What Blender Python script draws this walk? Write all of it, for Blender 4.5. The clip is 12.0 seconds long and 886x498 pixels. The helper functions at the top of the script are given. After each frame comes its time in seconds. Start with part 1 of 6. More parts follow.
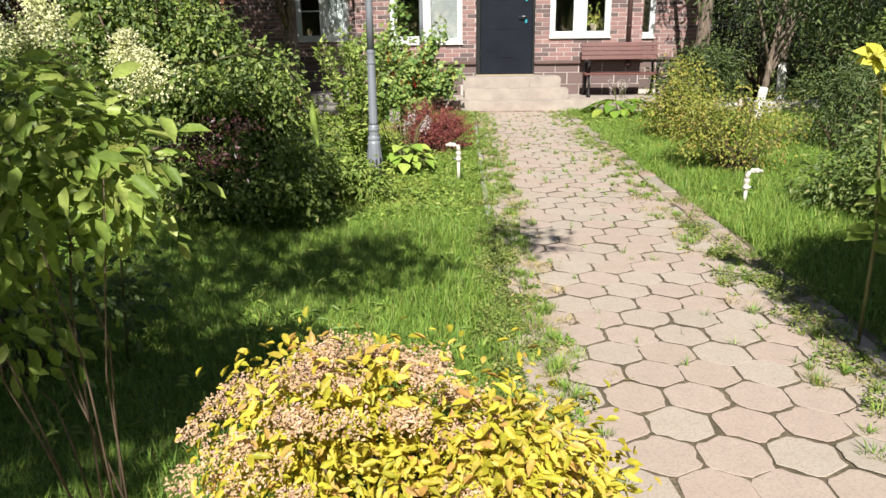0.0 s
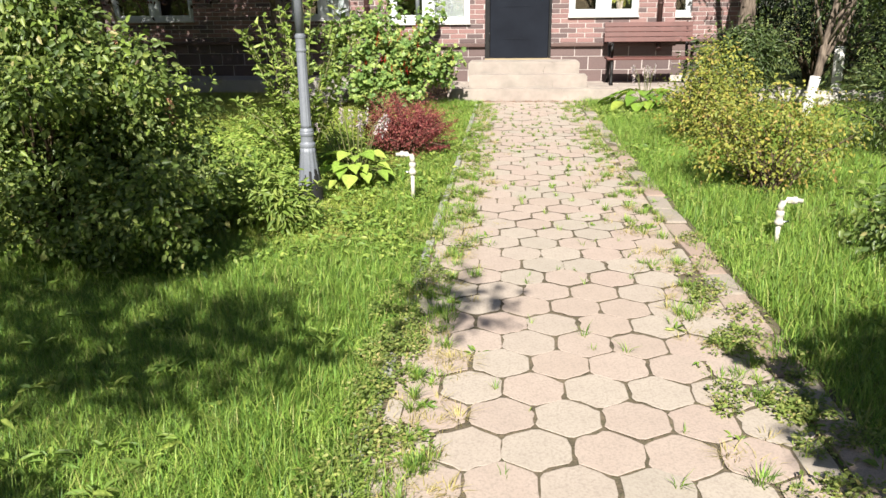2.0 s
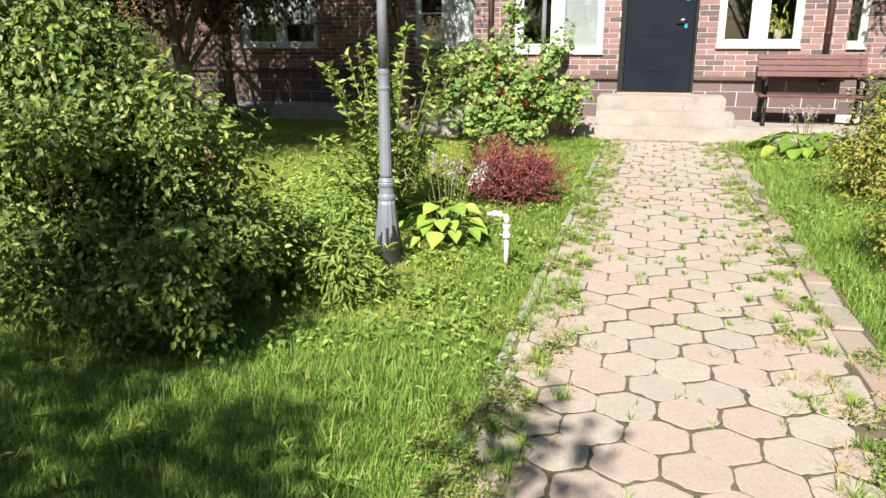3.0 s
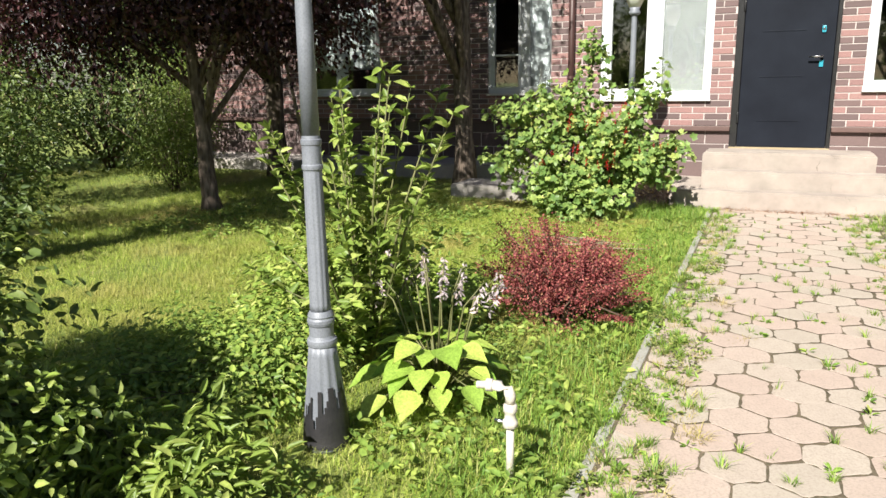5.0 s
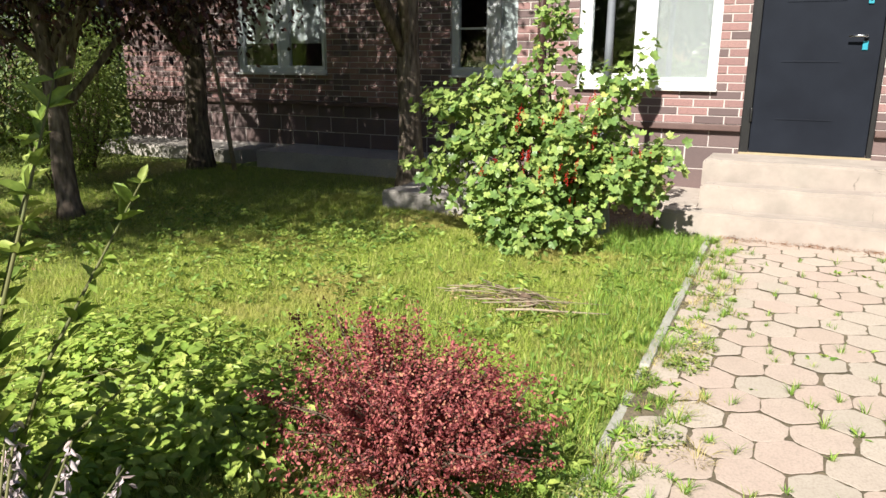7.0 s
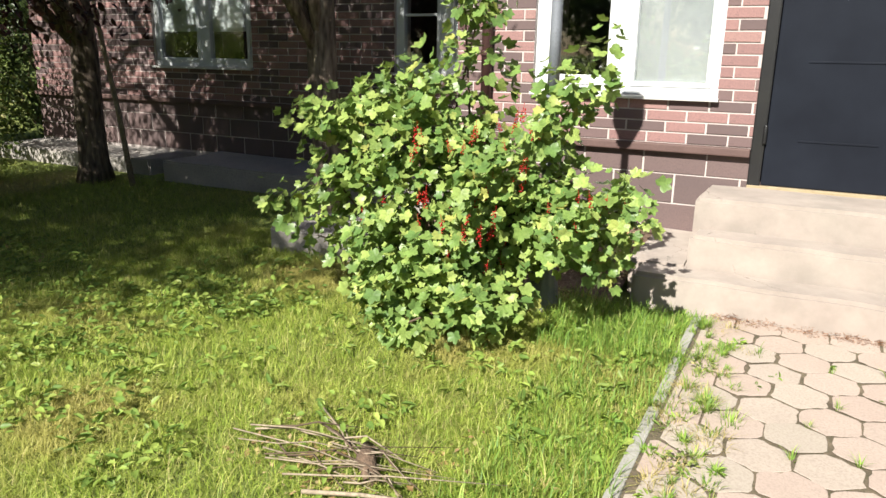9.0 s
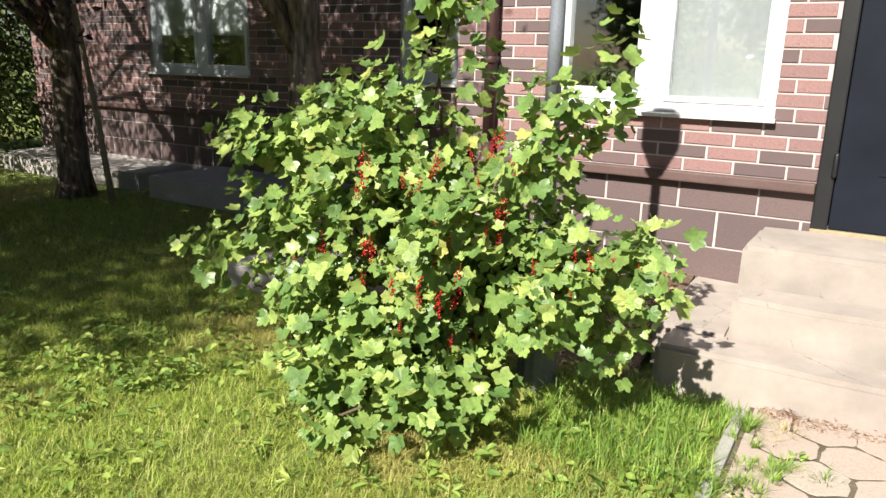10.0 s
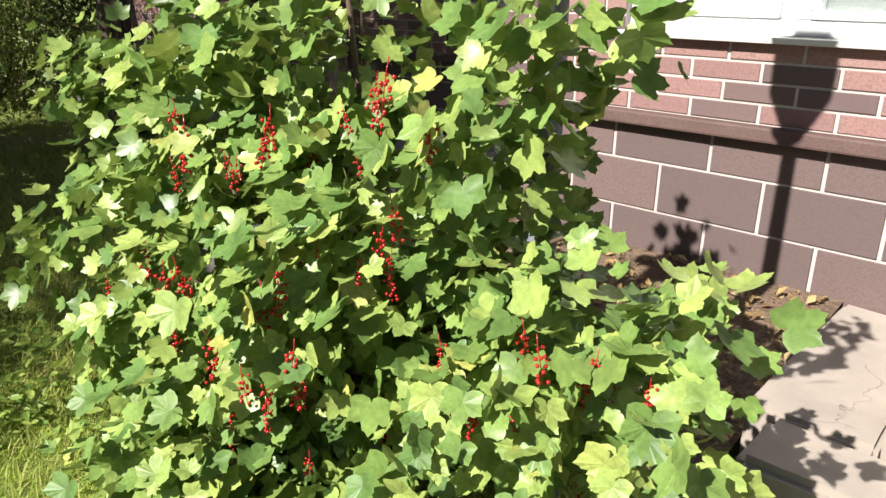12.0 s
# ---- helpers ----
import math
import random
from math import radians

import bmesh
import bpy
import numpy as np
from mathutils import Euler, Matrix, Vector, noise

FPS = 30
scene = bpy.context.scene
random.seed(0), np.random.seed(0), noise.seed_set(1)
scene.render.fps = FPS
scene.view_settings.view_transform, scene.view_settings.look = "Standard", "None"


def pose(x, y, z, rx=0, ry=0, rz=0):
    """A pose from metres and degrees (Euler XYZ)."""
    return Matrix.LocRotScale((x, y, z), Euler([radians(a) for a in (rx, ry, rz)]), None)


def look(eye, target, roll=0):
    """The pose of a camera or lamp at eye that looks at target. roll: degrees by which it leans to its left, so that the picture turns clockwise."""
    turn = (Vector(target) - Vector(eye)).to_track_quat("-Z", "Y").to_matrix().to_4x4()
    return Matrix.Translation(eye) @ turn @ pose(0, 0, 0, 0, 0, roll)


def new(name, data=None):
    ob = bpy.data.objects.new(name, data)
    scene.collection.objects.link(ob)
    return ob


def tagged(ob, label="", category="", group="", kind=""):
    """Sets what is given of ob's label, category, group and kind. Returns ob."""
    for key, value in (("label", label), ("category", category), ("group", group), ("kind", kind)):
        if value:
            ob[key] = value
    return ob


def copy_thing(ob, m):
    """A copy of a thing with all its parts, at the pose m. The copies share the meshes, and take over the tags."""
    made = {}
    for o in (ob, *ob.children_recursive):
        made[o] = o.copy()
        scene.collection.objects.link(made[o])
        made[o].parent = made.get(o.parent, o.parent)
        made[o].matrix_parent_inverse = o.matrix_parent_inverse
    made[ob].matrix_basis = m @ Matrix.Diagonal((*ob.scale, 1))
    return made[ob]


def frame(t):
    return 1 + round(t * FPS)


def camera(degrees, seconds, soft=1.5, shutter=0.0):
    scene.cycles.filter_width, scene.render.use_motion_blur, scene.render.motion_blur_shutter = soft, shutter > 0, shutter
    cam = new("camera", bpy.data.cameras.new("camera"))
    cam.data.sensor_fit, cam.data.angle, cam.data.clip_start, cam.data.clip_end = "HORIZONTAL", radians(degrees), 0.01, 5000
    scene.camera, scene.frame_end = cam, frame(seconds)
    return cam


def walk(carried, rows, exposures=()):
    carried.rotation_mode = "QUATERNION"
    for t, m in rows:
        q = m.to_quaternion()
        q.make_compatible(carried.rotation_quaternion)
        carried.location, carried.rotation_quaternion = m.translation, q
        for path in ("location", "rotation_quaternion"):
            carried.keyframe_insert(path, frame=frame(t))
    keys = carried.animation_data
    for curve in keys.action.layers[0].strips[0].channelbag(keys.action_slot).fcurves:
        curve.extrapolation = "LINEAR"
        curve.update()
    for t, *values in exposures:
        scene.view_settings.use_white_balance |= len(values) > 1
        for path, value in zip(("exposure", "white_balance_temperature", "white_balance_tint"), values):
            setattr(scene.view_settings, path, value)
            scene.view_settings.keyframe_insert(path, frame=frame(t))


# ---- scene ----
cam = camera(62.6, 12.0)
METRES, EYE, TILT, LEAN, TURN = 10.0, 1.22, 0.0, 0.0, 1.5
ROWS = [
    (0.0, 0.0, 0.0, 0.0, -0.18, -16.64, 0.61),
    (0.5, 0.0216, 0.031, 0.0011, -0.29, -15.63, -0.03),
    (1.0, 0.0407, 0.0596, 0.0011, 0.31, -16.44, 0.32),
    (1.5, 0.0499, 0.0942, 0.0009, 0.9, -17.53, 0.65),
    (2.0, 0.0619, 0.1287, -0.0, 3.39, -18.21, 0.6),
    (2.5, 0.0706, 0.1685, 0.0, 8.3, -17.7, 0.52),
    (3.0, 0.0727, 0.2154, 0.0036, 14.02, -16.34, 0.17),
    (5.0, 0.0752, 0.3932, 0.0029, 22.44, -12.92, 0.91),
    (5.5, 0.0736, 0.4433, 0.0031, 23.01, -13.34, 0.52),
    (6.0, 0.075, 0.4896, 0.0026, 23.7, -13.73, 0.24),
    (6.5, 0.073, 0.5346, 0.0047, 24.1, -14.17, 0.02),
    (7.0, 0.0792, 0.5817, 0.0038, 24.0, -14.62, -0.22),
    (9.0, 0.0783, 0.7586, 0.0055, 25.56, -15.18, -0.86),
    (9.5, 0.081, 0.802, 0.0046, 27.27, -14.71, -1.05),
    (10.0, 0.07, 0.8483, 0.0036, 29.46, -14.49, -1.36),
    (10.5, 0.067, 0.888, 0.0021, 31.95, -14.81, -1.55),
    (11.0, 0.0647, 0.9227, 0.0019, 34.68, -15.96, -1.45),
    (11.5, 0.0569, 0.9558, -0.0002, 38.05, -17.76, -1.11),
    (12.0, 0.0549, 0.9788, -0.0047, 41.78, -19.86, -0.46),
]
walk(cam, [(t, pose(0, 0, EYE, TILT, LEAN, TURN) @ pose(METRES * x, METRES * y, METRES * z, 90 + pitch, roll, yaw)) for t, x, y, z, yaw, pitch, roll in ROWS],
     exposures=((0.0, 0.80), (1.5, 0.98), (3.0, 1.04), (12.0, 1.04)))

# ---- light ----
SUN_EL, SUN_AZ = 41.7, 3.6          # the sun stands behind the first eye, its light runs ahead and a little to the right
world = bpy.data.worlds.new("sky")
scene.world = world
world.use_nodes = True
wn = world.node_tree
sky = wn.nodes.new("ShaderNodeTexSky")
sky.sky_type, sky.sun_disc = "NISHITA", False
sky.sun_elevation, sky.sun_rotation = radians(SUN_EL), radians(180 + SUN_AZ)
sky.air_density, sky.dust_density = 1.0, 1.0
wn.links.new(sky.outputs[0], wn.nodes["Background"].inputs[0])
wn.nodes["Background"].inputs[1].default_value = 0.042
sun_data = bpy.data.lights.new("sun", "SUN")
sun_data.energy, sun_data.angle, sun_data.color = 5.0, radians(0.6), (1.0, 0.955, 0.865)
sun = new("sun", sun_data)
s_dir = Vector((math.sin(radians(SUN_AZ)), math.cos(radians(SUN_AZ)), -math.tan(radians(SUN_EL))))
sun.matrix_world = look((0, -20, 20), Vector((0, -20, 20)) + s_dir)

# ---- materials ----


def mat(name):
    m = bpy.data.materials.new(name)
    m.use_nodes = True
    nt = m.node_tree
    b = nt.nodes["Principled BSDF"]
    return m, nt, b


def noise_node(nt, scale, detail=4, rough=0.6, coord="Object"):
    tc = nt.nodes.new("ShaderNodeTexCoord")
    n = nt.nodes.new("ShaderNodeTexNoise")
    n.inputs["Scale"].default_value, n.inputs["Detail"].default_value, n.inputs["Roughness"].default_value = scale, detail, rough
    nt.links.new(tc.outputs[coord], n.inputs["Vector"])
    return n


def ramp(nt, fac, stops):
    r = nt.nodes.new("ShaderNodeValToRGB")
    el = r.color_ramp.elements
    while len(el) < len(stops):
        el.new(0.5)
    for e, (p, c) in zip(el, stops):
        e.position, e.color = p, (*c, 1)
    nt.links.new(fac, r.inputs[0])
    return r.outputs[0]


def mixc(nt, fac, a, b, blend="MIX"):
    m = nt.nodes.new("ShaderNodeMix")
    m.data_type, m.blend_type = "RGBA", blend
    for sock, v in ((m.inputs[0], fac), (m.inputs[6], a), (m.inputs[7], b)):
        if isinstance(v, bpy.types.NodeSocket):
            nt.links.new(v, sock)
        elif isinstance(v, tuple):
            sock.default_value = (*v, 1)
        else:
            sock.default_value = v
    return m.outputs[2]


def bump(nt, b, height, strength=0.3, dist=0.01):
    n = nt.nodes.new("ShaderNodeBump")
    n.inputs["Strength"].default_value, n.inputs["Distance"].default_value = strength, dist
    nt.links.new(height, n.inputs["Height"])
    nt.links.new(n.outputs[0], b.inputs["Normal"])


def surface(name, c1, c2, c3=None, scale=6, grain=90, rough=0.85, metal=0.0, bumpy=0.3, dist=0.004, vary=None, coord="Object"):
    """Paint, stone or metal with stains at one scale and grain at another; vary: colours that alike pieces take by chance."""
    m, nt, b = mat(name)
    big, fine = noise_node(nt, scale, 5, 0.6, coord), noise_node(nt, grain, 3, 0.7, coord)
    col = ramp(nt, big.outputs[0], [(0.32, c1), (0.68, c2)])
    if vary:
        info = nt.nodes.new("ShaderNodeObjectInfo")
        tone = ramp(nt, info.outputs["Random"], [(i / len(vary), c) for i, c in enumerate(vary)])
        tone.node.color_ramp.interpolation = "CONSTANT"
        col = mixc(nt, 0.75, col, tone)
    if c3:
        f = ramp(nt, fine.outputs[0], [(0.45, (0, 0, 0)), (0.75, (1, 1, 1))])
        col = mixc(nt, f, col, c3)
    nt.links.new(col, b.inputs["Base Color"])
    b.inputs["Roughness"].default_value, b.inputs["Metallic"].default_value = rough, metal
    bump(nt, b, fine.outputs[0], bumpy, dist)
    return m


def leafy(name, stops, trans=0.4, rough=0.45, glow=(0.35, 0.43, 0.09)):
    """A leaf: each one its own tone, a sheen above, light let through from behind."""
    m, nt, b = mat(name)
    geo = nt.nodes.new("ShaderNodeNewGeometry")
    col = ramp(nt, geo.outputs["Random Per Island"], [(p, tuple(min(0.8, 1.3 * c) for c in rgb)) for p, rgb in stops])
    n = noise_node(nt, 14, 3)
    tone = ramp(nt, n.outputs[0], [(0.3, (0.6, 0.6, 0.6)), (0.7, (1.15, 1.15, 1.1))])
    col = mixc(nt, 1.0, col, tone, "MULTIPLY")
    mottle = ramp(nt, noise_node(nt, 95, 3, 0.65).outputs[0], [(0.32, (0.76, 0.80, 0.74)), (0.68, (1.14, 1.10, 1.08))])
    col = mixc(nt, 1.0, col, mottle, "MULTIPLY")
    nt.links.new(col, b.inputs["Base Color"])
    b.inputs["Roughness"].default_value = rough
    b.inputs["Specular IOR Level"].default_value = 0.3
    tr = nt.nodes.new("ShaderNodeBsdfTranslucent")
    nt.links.new(mixc(nt, 0.5, col, glow), tr.inputs[0])
    mx = nt.nodes.new("ShaderNodeMixShader")
    mx.inputs[0].default_value = trans * 0.75
    nt.links.new(b.outputs[0], mx.inputs[1])
    nt.links.new(tr.outputs[0], mx.inputs[2])
    nt.links.new(mx.outputs[0], nt.nodes["Material Output"].inputs[0])
    return m


M = {}
M["tile"] = surface("tile_concrete", (0.345, 0.285, 0.238), (0.455, 0.385, 0.325), (0.30, 0.25, 0.21), 9, 110, 0.92, 0, 0.4, 0.003,
                    [(0.430, 0.330, 0.282), (0.420, 0.355, 0.300), (0.392, 0.345, 0.288), (0.445, 0.352, 0.300), (0.415, 0.325, 0.272), (0.430, 0.372, 0.312), (0.425, 0.335, 0.285)])
M["kerb"] = surface("kerb_concrete", (0.270, 0.247, 0.217), (0.390, 0.315, 0.270), (0.188, 0.188, 0.150), 5, 120, 0.9, 0, 0.5, 0.004,
                    [(0.400, 0.270, 0.215), (0.345, 0.290, 0.245), (0.410, 0.300, 0.240)])
M["kerb_grey"] = surface("kerb_grey", (0.30, 0.292, 0.266), (0.40, 0.385, 0.35), (0.22, 0.222, 0.178), 5, 120, 0.9, 0, 0.5, 0.004)
M["concrete"] = surface("step_concrete", (0.29, 0.252, 0.228), (0.39, 0.345, 0.31), None, 2.2, 70, 0.92, 0, 0.25, 0.003)


def cracked(m, scale, width, dark):
    """Fine cracks with a wandering course, broken off here and there."""
    nt = m.node_tree
    b = nt.nodes["Principled BSDF"]
    tc = nt.nodes.new("ShaderNodeTexCoord")
    wob = noise_node(nt, 5, 5, 0.7)
    warped = mixc(nt, 0.12, tc.outputs["Object"], wob.outputs[1])
    vor = nt.nodes.new("ShaderNodeTexVoronoi")
    vor.feature = "DISTANCE_TO_EDGE"
    vor.inputs["Scale"].default_value = scale
    nt.links.new(warped, vor.inputs["Vector"])
    line = ramp(nt, vor.outputs["Distance"], [(0.0, (1, 1, 1)), (width, (0, 0, 0))])
    some = ramp(nt, noise_node(nt, 2.3, 3).outputs[0], [(0.50, (0, 0, 0)), (0.58, (1, 1, 1))])
    f = mixc(nt, 1.0, line, some, "MULTIPLY")
    stain = ramp(nt, noise_node(nt, 3.7, 6, 0.7).outputs[0], [(0.34, (0.90, 0.90, 0.88)), (0.60, (1.10, 1.07, 1.05))])
    col = mixc(nt, 1.0, b.inputs["Base Color"].links[0].from_socket, stain, "MULTIPLY")
    nt.links.new(mixc(nt, f, col, dark), b.inputs["Base Color"])


cracked(M["concrete"], 1.7, 0.0028, (0.13, 0.11, 0.095))
M["apron"] = surface("apron_concrete", (0.31, 0.29, 0.27), (0.43, 0.39, 0.36), (0.25, 0.235, 0.215), 2.5, 60, 0.92, 0, 0.5, 0.004)
M["brick"] = surface("brick_face", (0.17, 0.10, 0.094), (0.23, 0.138, 0.13), (0.12, 0.080, 0.078), 12, 220, 0.8, 0, 0.5, 0.002,
                     [(0.345, 0.190, 0.178), (0.098, 0.076, 0.078), (0.285, 0.160, 0.152), (0.140, 0.098, 0.098), (0.375, 0.220, 0.200), (0.108, 0.082, 0.083), (0.315, 0.178, 0.168)])
M["plinth"] = surface("plinth_block", (0.120, 0.085, 0.083), (0.165, 0.112, 0.107), (0.095, 0.068, 0.068), 7, 200, 0.8, 0, 0.5, 0.002,
                      [(0.150, 0.103, 0.099), (0.122, 0.088, 0.086), (0.172, 0.116, 0.110)])
M["mortar"] = surface("mortar", (0.44, 0.39, 0.37), (0.54, 0.48, 0.46), None, 8, 200, 0.95, 0, 0.4, 0.003)
M["ledge"] = surface("ledge_tile", (0.105, 0.062, 0.056), (0.143, 0.087, 0.077), (0.081, 0.050, 0.046), 6, 150, 0.7)
M["door"] = surface("door_paint", (0.010, 0.012, 0.018), (0.014, 0.017, 0.025), None, 3, 300, 0.5, 0.0, 0.12, 0.001)
M["door"].node_tree.nodes["Principled BSDF"].inputs["Specular IOR Level"].default_value = 0.10
M["door_frame"] = surface("door_frame_paint", (0.008, 0.008, 0.010), (0.015, 0.015, 0.015), None, 3, 200, 0.4)
M["chrome"] = surface("chrome", (0.6, 0.6, 0.62), (0.7, 0.7, 0.72), None, 3, 200, 0.22, 1.0, 0.02)
M["film"] = surface("blue_film", (0.021, 0.252, 0.350), (0.042, 0.315, 0.406), None, 20, 200, 0.3)
M["pvc"] = surface("white_pvc", (0.60, 0.625, 0.65), (0.66, 0.68, 0.70), None, 3, 120, 0.35, 0, 0.05)
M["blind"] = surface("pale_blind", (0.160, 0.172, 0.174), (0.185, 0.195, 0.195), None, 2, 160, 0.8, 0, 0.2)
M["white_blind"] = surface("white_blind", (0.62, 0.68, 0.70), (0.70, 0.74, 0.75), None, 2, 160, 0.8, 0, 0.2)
# dark colour stands in for the shade inside the rooms
M["room"] = surface("room_shade_colour", (0.05, 0.045, 0.04), (0.08, 0.07, 0.06), None, 2, 60, 0.9)
M["sill"] = surface("sill_metal", (0.595, 0.595, 0.578), (0.663, 0.654, 0.629), None, 5, 100, 0.4)
M["foam"] = surface("mounting_foam", (0.30, 0.24, 0.15), (0.38, 0.31, 0.20), None, 20, 120, 0.95, 0, 0.8, 0.006)
M["lamp"] = surface("grey_lamp_paint", (0.185, 0.200, 0.235), (0.245, 0.262, 0.300), (0.145, 0.155, 0.178), 6, 160, 0.5, 0.1, 0.15, 0.002)
M["lamp_glass"] = surface("frosted_lantern", (0.70, 0.70, 0.66), (0.78, 0.78, 0.74), None, 5, 100, 0.35)
M["soot"] = surface("bare_black_metal", (0.015, 0.015, 0.018), (0.035, 0.033, 0.035), None, 9, 80, 0.6, 0.2)
M["pipe"] = surface("brown_downpipe", (0.051, 0.024, 0.021), (0.066, 0.033, 0.030), None, 4, 120, 0.45, 0.1)
M["tap"] = surface("white_plastic_pipe", (0.576, 0.544, 0.480), (0.656, 0.632, 0.576), (0.440, 0.384, 0.304), 9, 60, 0.5)
M["bench_wood"] = surface("stained_slats", (0.105, 0.034, 0.028), (0.155, 0.055, 0.046), (0.08, 0.028, 0.023), 4, 90, 0.5, 0, 0.3)
M["iron"] = surface("cast_iron", (0.012, 0.012, 0.013), (0.03, 0.028, 0.028), None, 9, 90, 0.5, 0.4)
M["white_wash"] = surface("whitewash", (0.70, 0.69, 0.66), (0.80, 0.79, 0.76), (0.45, 0.42, 0.38), 9, 60, 0.95, 0, 0.6, 0.006)
M["dry_stick"] = surface("dry_wood", (0.27, 0.215, 0.155), (0.39, 0.32, 0.235), (0.15, 0.115, 0.085), 8, 70, 0.9, 0, 0.5)
M["stem"] = surface("green_stem", (0.10, 0.12, 0.04), (0.16, 0.15, 0.06), None, 8, 80, 0.7)
M["twig"] = surface("brown_twig", (0.07, 0.045, 0.03), (0.13, 0.09, 0.06), None, 8, 80, 0.85)
M["berry"] = surface("red_berry", (0.34, 0.010, 0.014), (0.46, 0.022, 0.018), None, 60, 100, 0.2, 0, 0.02)
M["roof"] = surface("roof_metal", (0.09, 0.045, 0.04), (0.12, 0.06, 0.05), None, 4, 90, 0.5, 0.2)
M["clay"] = surface("pale_clay_pot", (0.62, 0.50, 0.42), (0.70, 0.58, 0.50), None, 6, 90, 0.8)
M["stone"] = surface("pale_stone", (0.42, 0.40, 0.36), (0.58, 0.54, 0.48), (0.30, 0.28, 0.25), 5, 60, 0.95, 0, 0.6, 0.01)

# bark: long vertical furrows
bm_, nt_, b_ = mat("bark")
tc_ = nt_.nodes.new("ShaderNodeTexCoord")
mp_ = nt_.nodes.new("ShaderNodeMapping")
mp_.inputs["Scale"].default_value = (30, 30, 7)
nz_ = nt_.nodes.new("ShaderNodeTexNoise")
nz_.inputs["Scale"].default_value, nz_.inputs["Detail"].default_value = 1.0, 6
nt_.links.new(tc_.outputs["Object"], mp_.inputs[0])
nt_.links.new(mp_.outputs[0], nz_.inputs[0])
nt_.links.new(ramp(nt_, nz_.outputs[0], [(0.3, (0.05, 0.036, 0.028)), (0.5, (0.15, 0.115, 0.09)), (0.75, (0.30, 0.24, 0.19))]), b_.inputs["Base Color"])
b_.inputs["Roughness"].default_value = 0.95
bump(nt_, b_, nz_.outputs[0], 0.9, 0.015)
M["bark"] = bm_

# glass: a thin pane, clear, with its own mirror sheen
gm, gnt, gb = mat("window_glass")
gb.inputs["Base Color"].default_value = (0.80, 0.83, 0.83, 1)
gb.inputs["Roughness"].default_value = 0.02
gb.inputs["Transmission Weight"].default_value = 1.0
gb.inputs["IOR"].default_value = 2.0
M["glass"] = gm

# lawn soil: earth, moss, dry patches
lm, lnt, lb = mat("lawn_soil")
n1, n2 = noise_node(lnt, 0.7, 5), noise_node(lnt, 18, 6, 0.75)
base = ramp(lnt, n1.outputs[0], [(0.35, (0.16, 0.235, 0.05)), (0.55, (0.235, 0.29, 0.07)), (0.72, (0.37, 0.34, 0.14))])
fine_ = ramp(lnt, n2.outputs[0], [(0.35, (0.45, 0.45, 0.45)), (0.7, (1.3, 1.25, 1.1))])
lnt.links.new(mixc(lnt, 1.0, base, fine_, "MULTIPLY"), lb.inputs["Base Color"])
lb.inputs["Roughness"].default_value = 0.95
bump(lnt, lb, n2.outputs[0], 0.8, 0.03)
M["lawn"] = lm
M["sand"] = surface("joint_soil", (0.085, 0.066, 0.044), (0.19, 0.148, 0.10), (0.06, 0.062, 0.028), 9, 70, 0.95, 0, 0.8, 0.008)
M["litter"] = surface("needle_litter", (0.115, 0.075, 0.05), (0.23, 0.155, 0.105), (0.055, 0.038, 0.026), 12, 60, 0.95, 0, 1.0, 0.015)

M["grass"] = leafy("grass_blade", [(0.0, (0.19, 0.28, 0.045)), (0.5, (0.31, 0.39, 0.068)), (0.80, (0.41, 0.45, 0.11)), (1.0, (0.60, 0.54, 0.25))], 0.45, 0.5)


def dry_patches(m, scale, lo, hi, straw):
    """Mixes straw into a grass by a slow noise over the lawn."""
    nt = m.node_tree
    b = nt.nodes["Principled BSDF"]
    old = b.inputs["Base Color"].links[0].from_socket
    f = ramp(nt, noise_node(nt, scale, 3, 0.55).outputs[0], [(lo, (0, 0, 0)), (hi, (0.75, 0.75, 0.75))])
    new_col = mixc(nt, f, old, straw)
    for n in list(nt.nodes):
        if n.type == "BSDF_TRANSLUCENT":
            nt.links.new(mixc(nt, f, n.inputs[0].links[0].from_socket, straw), n.inputs[0])
    nt.links.new(new_col, b.inputs["Base Color"])


dry_patches(M["grass"], 0.9, 0.51, 0.68, (0.50, 0.42, 0.15))
M["weed"] = leafy("weed_leaf", [(0.0, (0.11, 0.19, 0.045)), (0.6, (0.21, 0.30, 0.065)), (1.0, (0.33, 0.39, 0.10))], 0.4)
M["fresh_leaf"] = leafy("fresh_leaf", [(0.0, (0.18, 0.28, 0.06)), (0.6, (0.31, 0.41, 0.09)), (1.0, (0.45, 0.50, 0.15))], 0.5, 0.42)
M["dark_leaf"] = leafy("dark_shrub_leaf", [(0.0, (0.035, 0.058, 0.024)), (0.6, (0.072, 0.108, 0.038)), (1.0, (0.14, 0.18, 0.07))], 0.3, 0.38)
M["mid_leaf"] = leafy("shrub_leaf", [(0.0, (0.055, 0.092, 0.03)), (0.6, (0.115, 0.165, 0.048)), (0.92, (0.20, 0.25, 0.085)), (1.0, (0.30, 0.27, 0.12))], 0.35, 0.40)
M["lime_leaf"] = leafy("lime_leaf", [(0.0, (0.13, 0.20, 0.045)), (0.6, (0.22, 0.30, 0.065)), (1.0, (0.34, 0.39, 0.12))], 0.42, 0.42)
M["currant"] = leafy("currant_leaf", [(0.0, (0.094, 0.170, 0.052)), (0.5, (0.185, 0.274, 0.078)), (0.96, (0.298, 0.370, 0.112)), (1.0, (0.36, 0.36, 0.11))], 0.32, 0.36, (0.34, 0.41, 0.09))
